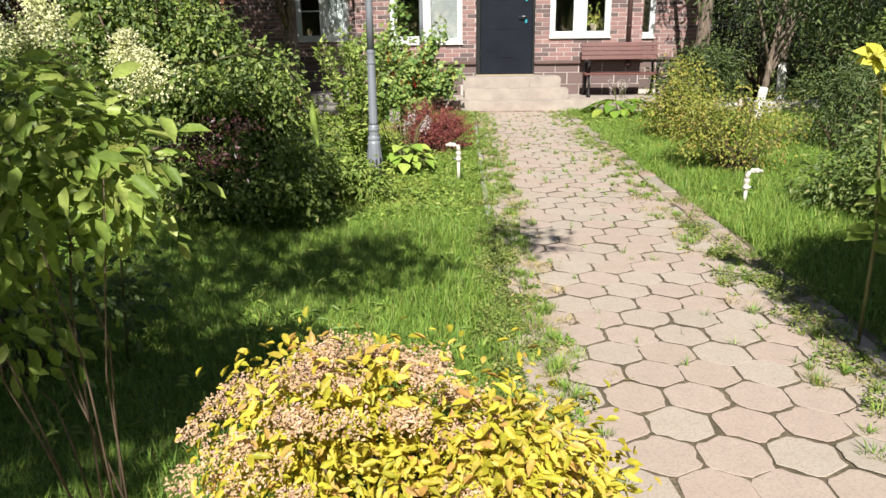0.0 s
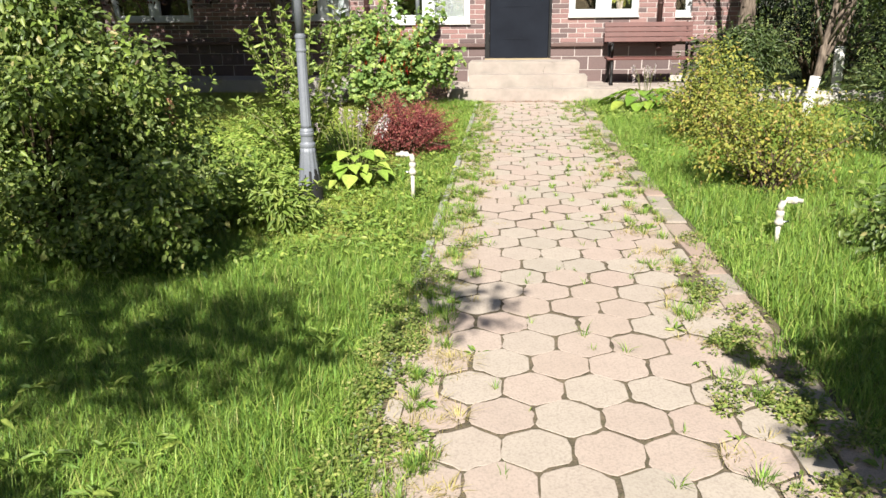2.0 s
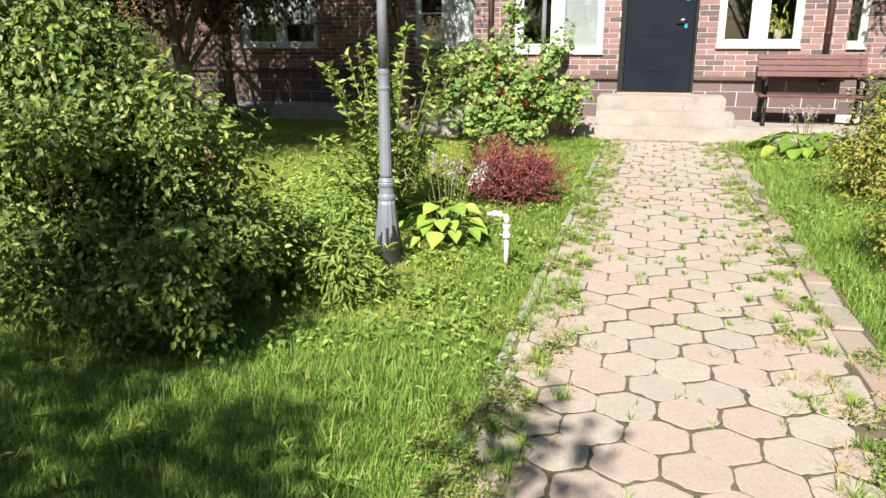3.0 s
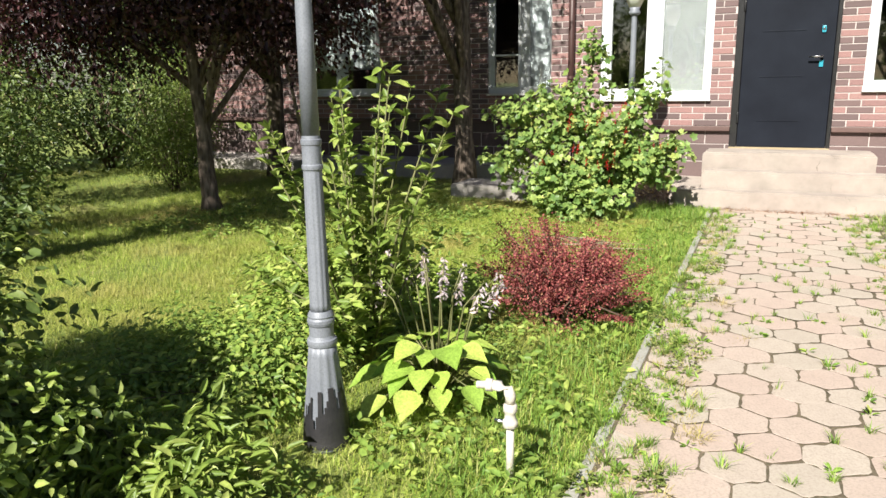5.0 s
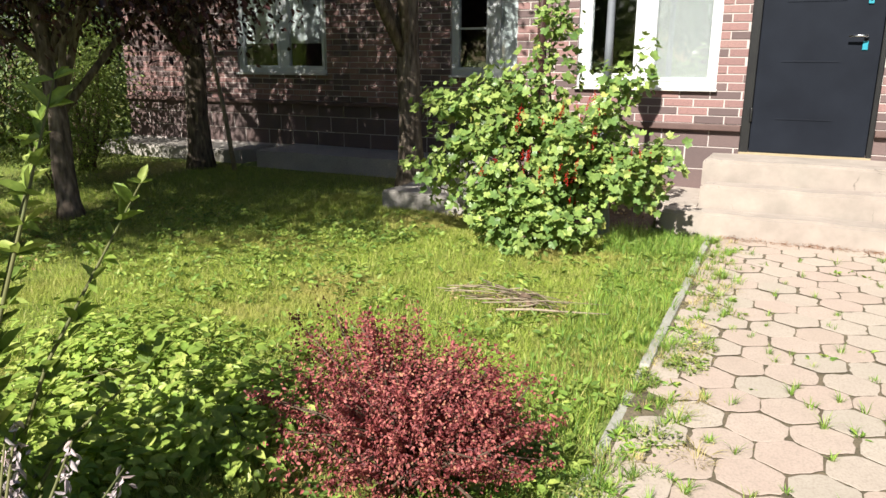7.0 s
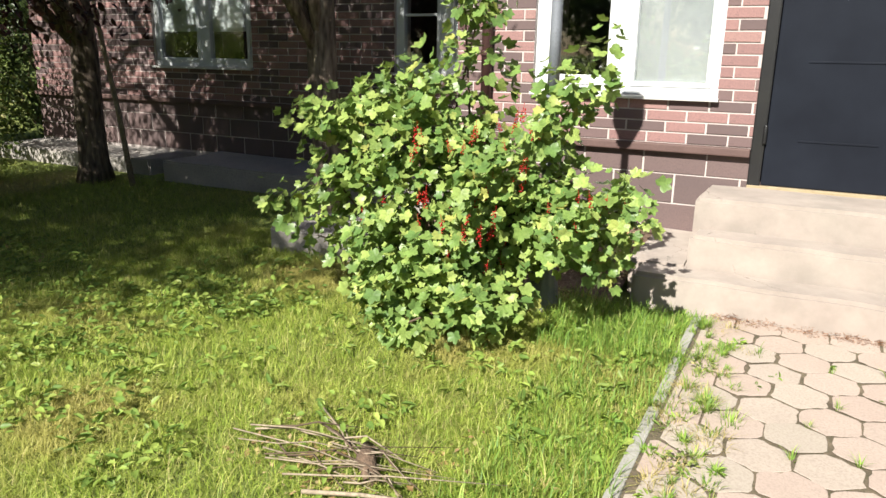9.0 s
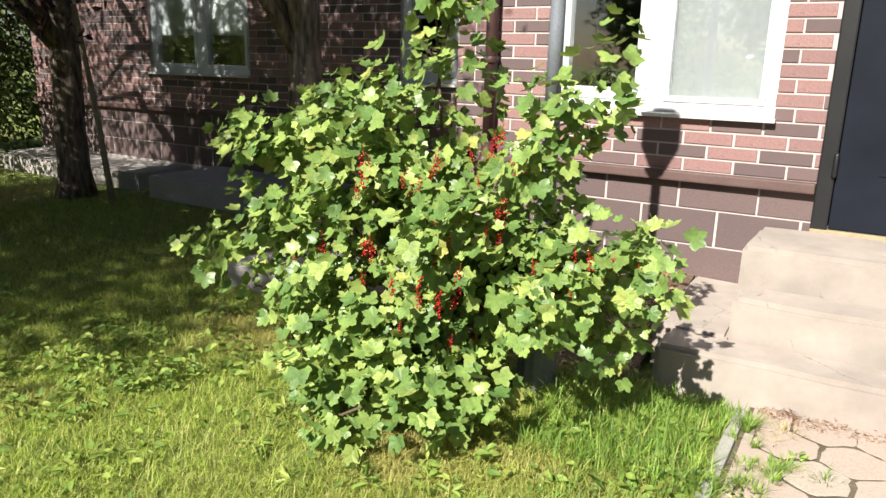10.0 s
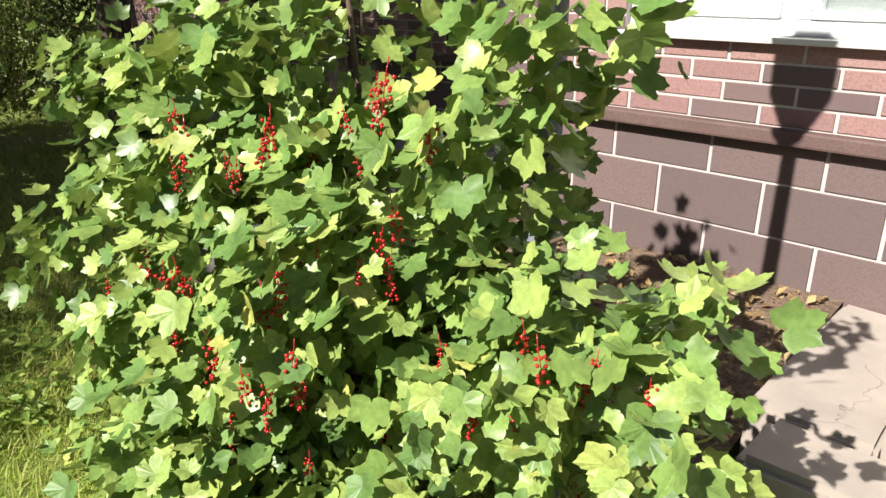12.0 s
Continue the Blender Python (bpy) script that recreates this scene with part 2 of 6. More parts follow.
M["gold_leaf"] = leafy("gold_leaf", [(0.0, (0.30, 0.30, 0.03)), (0.5, (0.50, 0.42, 0.05)), (0.85, (0.58, 0.46, 0.10)), (1.0, (0.45, 0.24, 0.09))], 0.4, 0.45, (0.6, 0.5, 0.05))
M["olive_leaf"] = leafy("olive_leaf", [(0.0, (0.13, 0.17, 0.035)), (0.5, (0.22, 0.245, 0.05)), (0.85, (0.33, 0.31, 0.07)), (1.0, (0.32, 0.20, 0.08))], 0.4, 0.45, (0.45, 0.42, 0.06))
M["red_leaf"] = leafy("red_leaf", [(0.0, (0.085, 0.018, 0.024)), (0.5, (0.24, 0.056, 0.062)), (0.85, (0.42, 0.135, 0.130)), (1.0, (0.40, 0.20, 0.13))], 0.35, 0.5, (0.45, 0.08, 0.08))
M["plum_leaf"] = leafy("plum_leaf", [(0.0, (0.018, 0.010, 0.012)), (0.6, (0.045, 0.02, 0.024)), (1.0, (0.10, 0.045, 0.05))], 0.2, 0.35, (0.20, 0.03, 0.04))
M["hosta"] = leafy("hosta_leaf", [(0.0, (0.17, 0.30, 0.05)), (0.6, (0.27, 0.40, 0.075)), (1.0, (0.38, 0.46, 0.11))], 0.35, 0.4)
M["pink"] = leafy("faded_pink_flower", [(0.0, (0.48, 0.31, 0.20)), (0.6, (0.56, 0.40, 0.26)), (0.9, (0.56, 0.38, 0.33)), (1.0, (0.56, 0.36, 0.44))], 0.3, 0.7, (0.5, 0.32, 0.2))
M["lilac"] = leafy("lilac_flower", [(0.0, (0.40, 0.34, 0.40)), (0.6, (0.52, 0.46, 0.50)), (1.0, (0.48, 0.36, 0.38))], 0.3, 0.6, (0.5, 0.42, 0.46))
M["cream"] = leafy("cream_flower", [(0.0, (0.62, 0.66, 0.34)), (0.6, (0.72, 0.74, 0.46)), (1.0, (0.60, 0.66, 0.30))], 0.35, 0.6, (0.7, 0.7, 0.4))
M["rust"] = leafy("rust_flower", [(0.0, (0.34, 0.17, 0.10)), (0.6, (0.44, 0.24, 0.15)), (1.0, (0.36, 0.20, 0.17))], 0.25, 0.7, (0.4, 0.2, 0.1))
M["yellow"] = leafy("yellow_petal", [(0.0, (0.50, 0.50, 0.07)), (0.5, (0.58, 0.54, 0.09)), (1.0, (0.64, 0.58, 0.16))], 0.4, 0.6, (0.6, 0.58, 0.12))
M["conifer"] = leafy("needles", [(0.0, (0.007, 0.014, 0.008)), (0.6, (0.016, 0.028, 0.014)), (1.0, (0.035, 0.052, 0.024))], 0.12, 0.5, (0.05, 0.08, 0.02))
M["path_weed"] = leafy("path_weed_leaf", [(0.0, (0.10, 0.15, 0.04)), (0.6, (0.19, 0.24, 0.065)), (0.9, (0.29, 0.31, 0.10)), (1.0, (0.38, 0.31, 0.15))], 0.35)
M["lush"] = leafy("lush_blade", [(0.0, (0.10, 0.20, 0.04)), (0.5, (0.185, 0.31, 0.055)), (0.9, (0.29, 0.39, 0.08)), (1.0, (0.42, 0.40, 0.16))], 0.42, 0.5)
M["straw"] = leafy("straw_blade", [(0.0, (0.30, 0.27, 0.10)), (0.6, (0.44, 0.37, 0.16)), (1.0, (0.50, 0.40, 0.22))], 0.35, 0.6, (0.45, 0.38, 0.15))
M["needle"] = leafy("dry_needle", [(0.0, (0.15, 0.070, 0.040)), (0.6, (0.27, 0.14, 0.085)), (1.0, (0.36, 0.22, 0.14))], 0.15, 0.8, (0.3, 0.15, 0.08))
M["litter_leaf"] = leafy("dry_leaf", [(0.0, (0.20, 0.12, 0.05)), (0.6, (0.34, 0.24, 0.12)), (1.0, (0.42, 0.34, 0.20))], 0.2, 0.8, (0.3, 0.2, 0.1))


def one_tone(name, stops, trans, glow):
    """A leaf that stands as an object of its own: its tone by the object."""
    m = leafy(name, stops, trans, 0.42, glow)
    nt = m.node_tree
    info = nt.nodes.new("ShaderNodeObjectInfo")
    for n in list(nt.nodes):
        if n.type == "NEW_GEOMETRY":
            to = n.outputs["Random Per Island"].links[0].to_socket
            nt.links.new(info.outputs["Random"], to)
    return m


M["currant_one"] = one_tone("currant_leaf_single", [(0.0, (0.094, 0.170, 0.052)), (0.5, (0.185, 0.274, 0.078)), (0.96, (0.298, 0.370, 0.112)), (1.0, (0.36, 0.36, 0.11))], 0.32, (0.34, 0.41, 0.09))
M["hosta_one"] = one_tone("hosta_leaf_single", [(0.0, (0.17, 0.30, 0.05)), (0.6, (0.27, 0.40, 0.075)), (1.0, (0.38, 0.46, 0.11))], 0.35, (0.34, 0.46, 0.07))
M["weed_one"] = one_tone("green_hosta_single", [(0.0, (0.10, 0.20, 0.03)), (0.6, (0.18, 0.30, 0.045)), (1.0, (0.34, 0.38, 0.08))], 0.35, (0.35, 0.5, 0.05))


def by_island(name, source):
    """The same surface for joined pieces: the tone goes by island in place of object."""
    m = source.copy()
    m.name = name
    nt = m.node_tree
    geo = nt.nodes.new("ShaderNodeNewGeometry")
    for n in list(nt.nodes):
        if n.type == "OBJECT_INFO":
            to = n.outputs["Random"].links[0].to_socket
            nt.links.new(geo.outputs["Random Per Island"], to)
    return m


M["brick_far"], M["tile_far"] = by_island("brick_face_joined", M["brick"]), by_island("tile_concrete_joined", M["tile"])

# ---- building helpers ----


def part(name, bm, material, parent=None, label=""):
    """Link a bmesh as one mesh under a thing or a part."""
    me = bpy.data.meshes.new(name)
    bm.normal_update()
    bm.to_mesh(me)
    bm.free()
    me.materials.append(material)
    ob = new(name, me)
    if parent:
        ob.parent = parent
    if label:
        tagged(ob, label)
    return ob


def thing(name, x, y, z, label, category, group="", kind="", turn=0):
    ob = new(name)
    ob.empty_display_size = 0.1
    ob.matrix_basis = pose(x, y, z, 0, 0, turn)
    return tagged(ob, label, category, group, kind)


def box(bm, x0, x1, y0, y1, z0, z1, bevel=0.0, m=None):
    r = bmesh.ops.create_cube(bm, size=1, matrix=Matrix.Translation(((x0 + x1) / 2, (y0 + y1) / 2, (z0 + z1) / 2)) @ Matrix.Diagonal((x1 - x0, y1 - y0, z1 - z0, 1)))
    vs = r["verts"]
    if bevel:
        es = list({e for v in vs for e in v.link_edges})
        out = bmesh.ops.bevel(bm, geom=es, offset=bevel, segments=2, affect="EDGES", profile=0.6)
        vs = list({v for f in out["faces"] for v in f.verts} | {v for v in vs if v.is_valid})
    if m:
        bmesh.ops.transform(bm, matrix=m, verts=[v for v in vs if v.is_valid])
    return bm


def boxed(*a, **k):
    return box(bmesh.new(), *a, **k)


def tube(bm, pts, radii, segs=6, smooth=True):
    rings = []
    pts = [Vector(p) for p in pts]
    for i, p in enumerate(pts):
        d = (pts[min(i + 1, len(pts) - 1)] - pts[max(i - 1, 0)])
        d = d.normalized() if d.length > 1e-6 else Vector((0, 0, 1))
        a = d.orthogonal().normalized() if abs(d.z) < 0.999 else Vector((1, 0, 0))
        if abs(d.z) > 0.3:
            a = Vector((1, 0, 0)) - d * d.x
            a.normalize()
        b = d.cross(a)
        rings.append([bm.verts.new(p + (a * math.cos(2 * math.pi * k / segs) + b * math.sin(2 * math.pi * k / segs)) * radii[i]) for k in range(segs)])
    for r0, r1 in zip(rings, rings[1:]):
        for k in range(segs):
            f = bm.faces.new((r0[k], r0[(k + 1) % segs], r1[(k + 1) % segs], r1[k]))
            f.smooth = smooth
    bm.faces.new(rings[0][::-1])
    bm.faces.new(rings[-1])
    return bm


def lathe(profile, segs=20, flutes=0, depth=0.0, flute_z=(0, 0), smooth=True):
    """A turned body from (radius, height) pairs; flutes between two heights."""
    bm = bmesh.new()
    rings = []
    for r, z in profile:
        ring = []
        for k in range(segs):
            a = 2 * math.pi * k / segs
            rr = r * (1 - depth * (0.5 + 0.5 * math.cos(flutes * a))) if flutes and flute_z[0] <= z <= flute_z[1] else r
            ring.append(bm.verts.new((rr * math.cos(a), rr * math.sin(a), z)))
        rings.append(ring)
    for r0, r1 in zip(rings, rings[1:]):
        for k in range(segs):
            bm.faces.new((r0[k], r0[(k + 1) % segs], r1[(k + 1) % segs], r1[k])).smooth = smooth
    bm.faces.new(rings[0][::-1])
    bm.faces.new(rings[-1])
    return bm


def mesh_np(name, verts, faces, material, parent=None, label="", smooth=False):
    """One mesh from an (n, 3) array and an (m, 3 or 4) array of corners."""
    me = bpy.data.meshes.new(name)
    k = faces.shape[1]
    me.vertices.add(len(verts))
    me.vertices.foreach_set("co", np.ascontiguousarray(verts, dtype=np.float32).ravel())
    me.loops.add(faces.size)
    me.loops.foreach_set("vertex_index", np.ascontiguousarray(faces, dtype=np.int32).ravel())
    me.polygons.add(len(faces))
    me.polygons.foreach_set("loop_start", np.arange(0, faces.size, k, dtype=np.int32))
    me.update(calc_edges=True)
    me.materials.append(material)
    if smooth:
        me.polygons.foreach_set("use_smooth", np.ones(len(faces), dtype=bool))
    ob = new(name, me)
    if parent:
        ob.parent = parent
    if label:
        tagged(ob, label)
    return ob


# leaf outlines: corners (along, across, lift) and triangles
def outline_leaf(width, lift=0.12, lobes=None):
    if lobes:
        n = len(lobes)
        v = [(0.42, 0, 0.0)] + [(0.42 + r * math.cos(a) * 0.58, r * math.sin(a) * width, lift * r * r * (0.4 + 0.6 * abs(math.sin(a)))) for a, r in lobes]
        f = [(0, 1 + i, 1 + (i + 1) % n) for i in range(n)]
        return np.array(v), np.array(f)
    v = [(0, 0, 0), (0.5, 0, -lift * 0.6), (1, 0, -lift), (0.28, width * 0.42, lift), (0.66, width * 0.36, lift * 0.7), (0.28, -width * 0.42, lift), (0.66, -width * 0.36, lift * 0.7)]
    f = [(0, 1, 3), (1, 4, 3), (1, 2, 4), (0, 5, 1), (1, 5, 6), (1, 6, 2)]
    return np.array(v), np.array(f)


OVAL, NARROW = outline_leaf(0.62), outline_leaf(0.30)
WIDE = outline_leaf(0.85, 0.16)
KITE = (np.array([(0, 0, 0), (0.5, 0.28, 0.1), (1, 0, 0), (0.5, -0.28, 0.1)]), np.array([(0, 2, 1), (0, 3, 2)]))
MAPLE = outline_leaf(0.62, 0.20, [(math.radians(a), r) for a, r in
                     ((0, 1.08), (9, 0.90), (16, 0.88), (24, 0.72), (33, 0.61), (44, 0.80), (50, 0.80), (59, 0.97), (68, 0.84), (78, 0.80), (92, 0.70), (106, 0.76), (120, 0.88), (134, 0.80), (152, 0.66), (172, 0.46), (180, 0.26),
                      (188, 0.46), (208, 0.66), (226, 0.80), (240, 0.88), (254, 0.76), (268, 0.70), (282, 0.80), (292, 0.84), (301, 0.97), (310, 0.80), (316, 0.80), (327, 0.61), (336, 0.72), (344, 0.88), (351, 0.90))])


def place_leaves(pos, normal, along, size, shape):
    """Corners and triangles of leaves at pos, facing normal, pointing along."""
    v, f = shape
    normal = normal / np.linalg.norm(normal, axis=1, keepdims=True)
    along = along - normal * (along * normal).sum(1, keepdims=True)
    along = along / (np.linalg.norm(along, axis=1, keepdims=True) + 1e-9)
    side = np.cross(normal, along)
    s = size[:, None, None]
    co = pos[:, None, :] + s * (v[None, :, 0:1] * along[:, None, :] + v[None, :, 1:2] * side[:, None, :] + v[None, :, 2:3] * normal[:, None, :])
    faces = f[None] + (np.arange(len(pos)) * len(v))[:, None, None]
    return co.reshape(-1, 3), faces.reshape(-1, 3)


def crown_points(rng, lobes, n, cluster=14, spread=0.16, hollow=0.45, even=0.8):
    """Leaf places in tufts: tufts fill an uneven shell of each lobe (x, y, z, rx, ry, rz)."""
    lob = np.array(lobes, dtype=float)
    w = lob[:, 3] * lob[:, 4] * lob[:, 5]
    w = w ** even
    m = max(1, n // cluster)
    which = rng.choice(len(lob), m, p=w / w.sum())
    d = rng.normal(size=(m, 3))
    d /= np.linalg.norm(d, axis=1, keepdims=True)
    r = hollow + (1 - hollow) * rng.random(m) ** 0.6
    r *= 1 + 0.22 * np.sin(5 * d[:, 0] + 3 * d[:, 2] + which) * np.cos(4 * d[:, 1] - which) + rng.normal(scale=0.07, size=m)
    tuft = lob[which, :3] + d * lob[which, 3:] * r[:, None]
    idx = np.repeat(np.arange(m), cluster)
    off = np.clip(rng.normal(size=(len(idx), 3)), -1.7, 1.7) * spread
    out = (tuft[idx] + off) - lob[which[idx], :3]
    out /= lob[which[idx], 3:] ** 1.0
    return tuft, tuft[idx] + off, out, off


def foliage(name, parent, material, lobes, n, size, shape=OVAL, seed=1, cluster=14, spread=0.16, up=0.7, sunward=0.35, hollow=0.45, floor=None, label="", kind="stuff"):
    rng = np.random.default_rng(seed)
    tuft, p, out, off = crown_points(rng, lobes, n, cluster, spread, hollow)
    if floor is not None:
        keep = p[:, 2] > floor
        p, out, off = p[keep], out[keep], off[keep]
    nor = out * 0.6 + rng.normal(size=p.shape) * 0.55 + np.array([0, -sunward, up])
    al = out + off * 4 + rng.normal(size=p.shape) * 0.5 + np.array([0, 0, -0.25])
    v, f = place_leaves(p, nor, al, size * rng.uniform(0.55, 1.25, len(p)), shape)
    ob = mesh_np(name, v, f, material, parent, label)
    tagged(ob, kind=kind)
    return tuft


def stems(name, parent, material, base, tips, r0, r1, seed=1, segs=5, sway=0.08, label=""):
    rng = random.Random(seed)
    bm = bmesh.new()
    for t in tips:
        t = Vector(t)
        b = Vector(base) + Vector((rng.uniform(-1, 1), rng.uniform(-1, 1), 0)) * sway
        mid = b.lerp(t, 0.5) + Vector((rng.uniform(-1, 1), rng.uniform(-1, 1), rng.uniform(0, 1))) * sway
        tube(bm, [b, b.lerp(mid, 0.6) + Vector((0, 0, 0.03)), mid, t], [r0, r0 * 0.85, (r0 + r1) / 2, r1], segs)
    return tagged(part(name, bm, material, parent, label), kind="stuff")


def shrub(name, x, y, lobes, n, size, leaf, label, seed, shape=OVAL, stem="twig", r0=0.012, tips=14, spread=0.10, cluster=14, up=0.7, hollow=0.35, category="shrub", sunward=0.35):
    """A shrub: an empty at its root, branching stems and one mesh of leaves. Lobes are relative to the root."""
    th = thing(name, x, y, 0, label, category)
    tuft = foliage("leaves", th, M[leaf], lobes, n, size, shape, seed, cluster, spread, up, sunward, hollow, 0.015)
    pick = tuft[np.linspace(0, len(tuft) - 1, min(tips, len(tuft))).astype(int)]
    pick = pick[pick[:, 2] > 0.06]
    stems("branchwork", th, M[stem], (0, 0, 0), pick, r0, r0 * 0.35, seed)
    return th


def tree(name, x, y, height, radius, lean, crown, n, size, leaf, label, seed, shape=OVAL, white=0.0, limbs=6, fork=0.5, cluster=26, spread=0.28, branches=()):
    th = thing(name, x, y, 0, label, "tree")
    rng = random.Random(seed)
    bm = bmesh.new()
    top = Vector((lean[0], lean[1], height))
    k = 9
    spine = []
    for i in range(k):
        u = i / (k - 1)
        spine.append(Vector((lean[0] * u + rng.uniform(-1, 1) * radius * 0.25 * (0 < i < k - 1), lean[1] * u + rng.uniform(-1, 1) * radius * 0.25 * (0 < i < k - 1), height * u)))
    radii = [radius * (1.35 if i == 0 else 1.0 - 0.65 * i / (k - 1)) for i in range(k)]
    spine.insert(1, spine[0].lerp(spine[1], 0.35))
    radii.insert(1, radius * 1.05)
    tube(bm, spine, radii, 14)
    for v in bm.verts:
        q = v.co * 9
        v.co += Vector((noise.noise(q), noise.noise(q + Vector((7, 3, 1))), 0)) * radius * 0.16
    part("trunk", bm, M["bark"], th)
    tuft = foliage("crown", th, M[leaf], crown, n, size, shape, seed, cluster, spread, 0.5, 0.2, 0.3)
    bm = bmesh.new()
    lob = crown + list(branches)
    for i in range(limbs):
        c = lob[i % len(lob)]
        s = spine[min(len(spine) - 2, 3 + i % 5 + (fork > 0.6))]
        e = Vector(c[:3]) + Vector((rng.uniform(-0.6, 0.6) * c[3], rng.uniform(-0.6, 0.6) * c[4], rng.uniform(-0.3, 0.6) * c[5]))
        mid = s.lerp(e, 0.5) + Vector((0, 0, 0.12 * (e - s).length))
        tube(bm, [s, s.lerp(mid, 0.5), mid, e], [radius * 0.42, radius * 0.34, radius * 0.24, radius * 0.08], 7)
    part("limb", bm, M["bark"], th)
    if white:
        bm = bmesh.new()
        pts = [spine[0].lerp(top, white * i / 4) for i in range(5)]
        tube(bm, pts, [radius * (1.42 if i == 0 else 1.16) for i in range(5)], 14)
        part("whitewash", bm, M["white_wash"], th, "flaking white lime coat on the lower trunk")
    return th

# ---- ground ----
bm = bmesh.new()
N = 72
xs = [(-1 if i < N / 2 else 1) * 400 * abs(2 * i / N - 1) ** 3 for i in range(N + 1)]
grid = [[bm.verts.new((x, y + 6, 0.0)) for x in xs] for y in xs]
for r0, r1 in zip(grid, grid[1:]):
    for k in range(N):
        bm.faces.new((r0[k], r0[k + 1], r1[k + 1], r1[k]))
ground = tagged(part("ground", bm, M["lawn"]), "garden lawn soil with moss and dry patches", "ground", kind="structure")

PX0, PX1, PY0, PY1 = 0.22, 1.50, -1.5, 11.25     # the paved path
path = tagged(part("path", boxed(PX0 - 0.012, PX1 + 0.16, PY0, PY1, -0.05, 0.0300), M["sand"]), "garden path bed of sandy soil between hexagonal pavers", "path", kind="structure")

# ---- house ----
WY, RY = 12.30, 13.50                  # the bay's face, the set-back walls' face
BX0, BX1 = -1.70, 2.92                 # the bay's two corners
TOP = 2.95
wall_bay = thing("wall_bay", 0.5, WY, 0, "red and dark brown brick wall of the projecting bay", "wall", kind="structure")
wall_left = thing("wall_left", -5, RY, 0, "shaded dark brick wall set back from the bay", "wall", kind="structure")
wall_right = thing("wall_right", 4, RY, 0, "shaded dark brick wall beside the bay", "wall", kind="structure")
BAY_OPEN = [(0.25, 1.20, 0.50, 2.60), (-1.14, 0.03, 1.03, 2.45), (1.44, 2.41, 1.11, 2.45)]
LEFT_OPEN = [(-5.96, -4.58, 1.08, 2.45), (-2.92, -1.98, 1.08, 2.45)]
RIGHT_OPEN = [(3.02, 3.42, 1.08, 2.45)]


def wall_boxes(bm, x0, x1, y0, y1, z0, z1, openings):
    """A wall of boxes that leaves its openings free."""
    cuts = sorted({x0, x1, *[v for o in openings for v in o[:2]]})
    for a, b in zip(cuts, cuts[1:]):
        hole = [o for o in openings if o[0] <= a + 1e-6 and o[1] >= b - 1e-6]
        if hole:
            o = hole[0]
            if o[2] > z0:
                box(bm, a, b, y0, y1, z0, o[2])
            if o[3] < z1:
                box(bm, a, b, y0, y1, o[3], z1)
        else:
            box(bm, a, b, y0, y1, z0, z1)
    bmesh.ops.remove_doubles(bm, verts=bm.verts, dist=1e-5)
    return bm


def under(ob, parent):
    ob.parent = parent
    ob.matrix_parent_inverse = parent.matrix_basis.inverted()
    return ob


under(part("masonry", wall_boxes(bmesh.new(), BX0, BX1, WY, WY + 0.30, 0, TOP, BAY_OPEN), M["mortar"]), wall_bay)
under(part("return_wall", boxed(BX0, BX0 + 0.3, WY + 0.3, RY + 0.3, 0, TOP), M["brick"]), wall_bay)
under(part("return_wall", boxed(BX1 - 0.3, BX1, WY + 0.3, RY + 0.3, 0, TOP), M["brick"]), wall_bay)
under(part("masonry", wall_boxes(bmesh.new(), -8.0, BX0, RY, RY + 0.30, 0, TOP, LEFT_OPEN), M["mortar"]), wall_left)
under(part("masonry", wall_boxes(bmesh.new(), BX1, 4.3, RY, RY + 0.30, 0, TOP, RIGHT_OPEN), M["mortar"]), wall_right)
house_back = thing("wall_back", -2, 20, 0, "plain brick back and end walls of the house", "wall", kind="structure")
under(part("masonry", boxed(-8.0, 4.3, 20.0, 20.3, 0, TOP), M["brick"]), house_back)
under(part("masonry", boxed(-8.0, -7.7, RY + 0.3, 20.0, 0, TOP), M["brick"]), house_back)
under(part("masonry", boxed(4.0, 4.3, RY + 0.3, 20.0, 0, TOP), M["brick"]), house_back)
# floor, partition and ceiling carry the indoor shade in their colour
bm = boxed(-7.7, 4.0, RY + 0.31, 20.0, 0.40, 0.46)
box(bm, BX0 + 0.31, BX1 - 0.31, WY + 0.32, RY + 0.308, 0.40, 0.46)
tagged(part("room_floor", bm, M["room"]), "indoor floor, room shade put into its dark colour", "floor", kind="structure")
tagged(part("room_partition", boxed(-7.7, 4.0, 16.4, 16.5, 0.46, TOP), M["room"]), "indoor partition wall, room shade put into its dark colour", "wall", kind="structure")
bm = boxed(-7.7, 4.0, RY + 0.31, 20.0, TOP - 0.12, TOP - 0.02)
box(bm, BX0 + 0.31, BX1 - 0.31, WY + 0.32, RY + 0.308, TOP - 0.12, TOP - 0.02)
tagged(part("ceiling", bm, M["room"]), "indoor ceiling, room shade put into its dark colour", "ceiling", kind="structure")
bm = bmesh.new()
ev = [bm.verts.new(p) for p in ((-8.4, RY - 0.35, TOP), (4.7, RY - 0.35, TOP), (4.7, 20.7, TOP), (-8.4, 20.7, TOP))]
rv = [bm.verts.new(p) for p in ((-5.2, 17, TOP + 1.7), (1.5, 17, TOP + 1.7))]
for f in ((ev[0], ev[1], rv[1], rv[0]), (ev[1], ev[2], rv[1]), (ev[2], ev[3], rv[0], rv[1]), (ev[3], ev[0], rv[0]), ev[::-1]):
    bm.faces.new(f)
roof = thing("roof", -2, 17, TOP, "brown metal hipped roof over the brick house", "roof", kind="structure")
under(part("roof_cover", bm, M["roof"]), roof)
bm = bmesh.new()
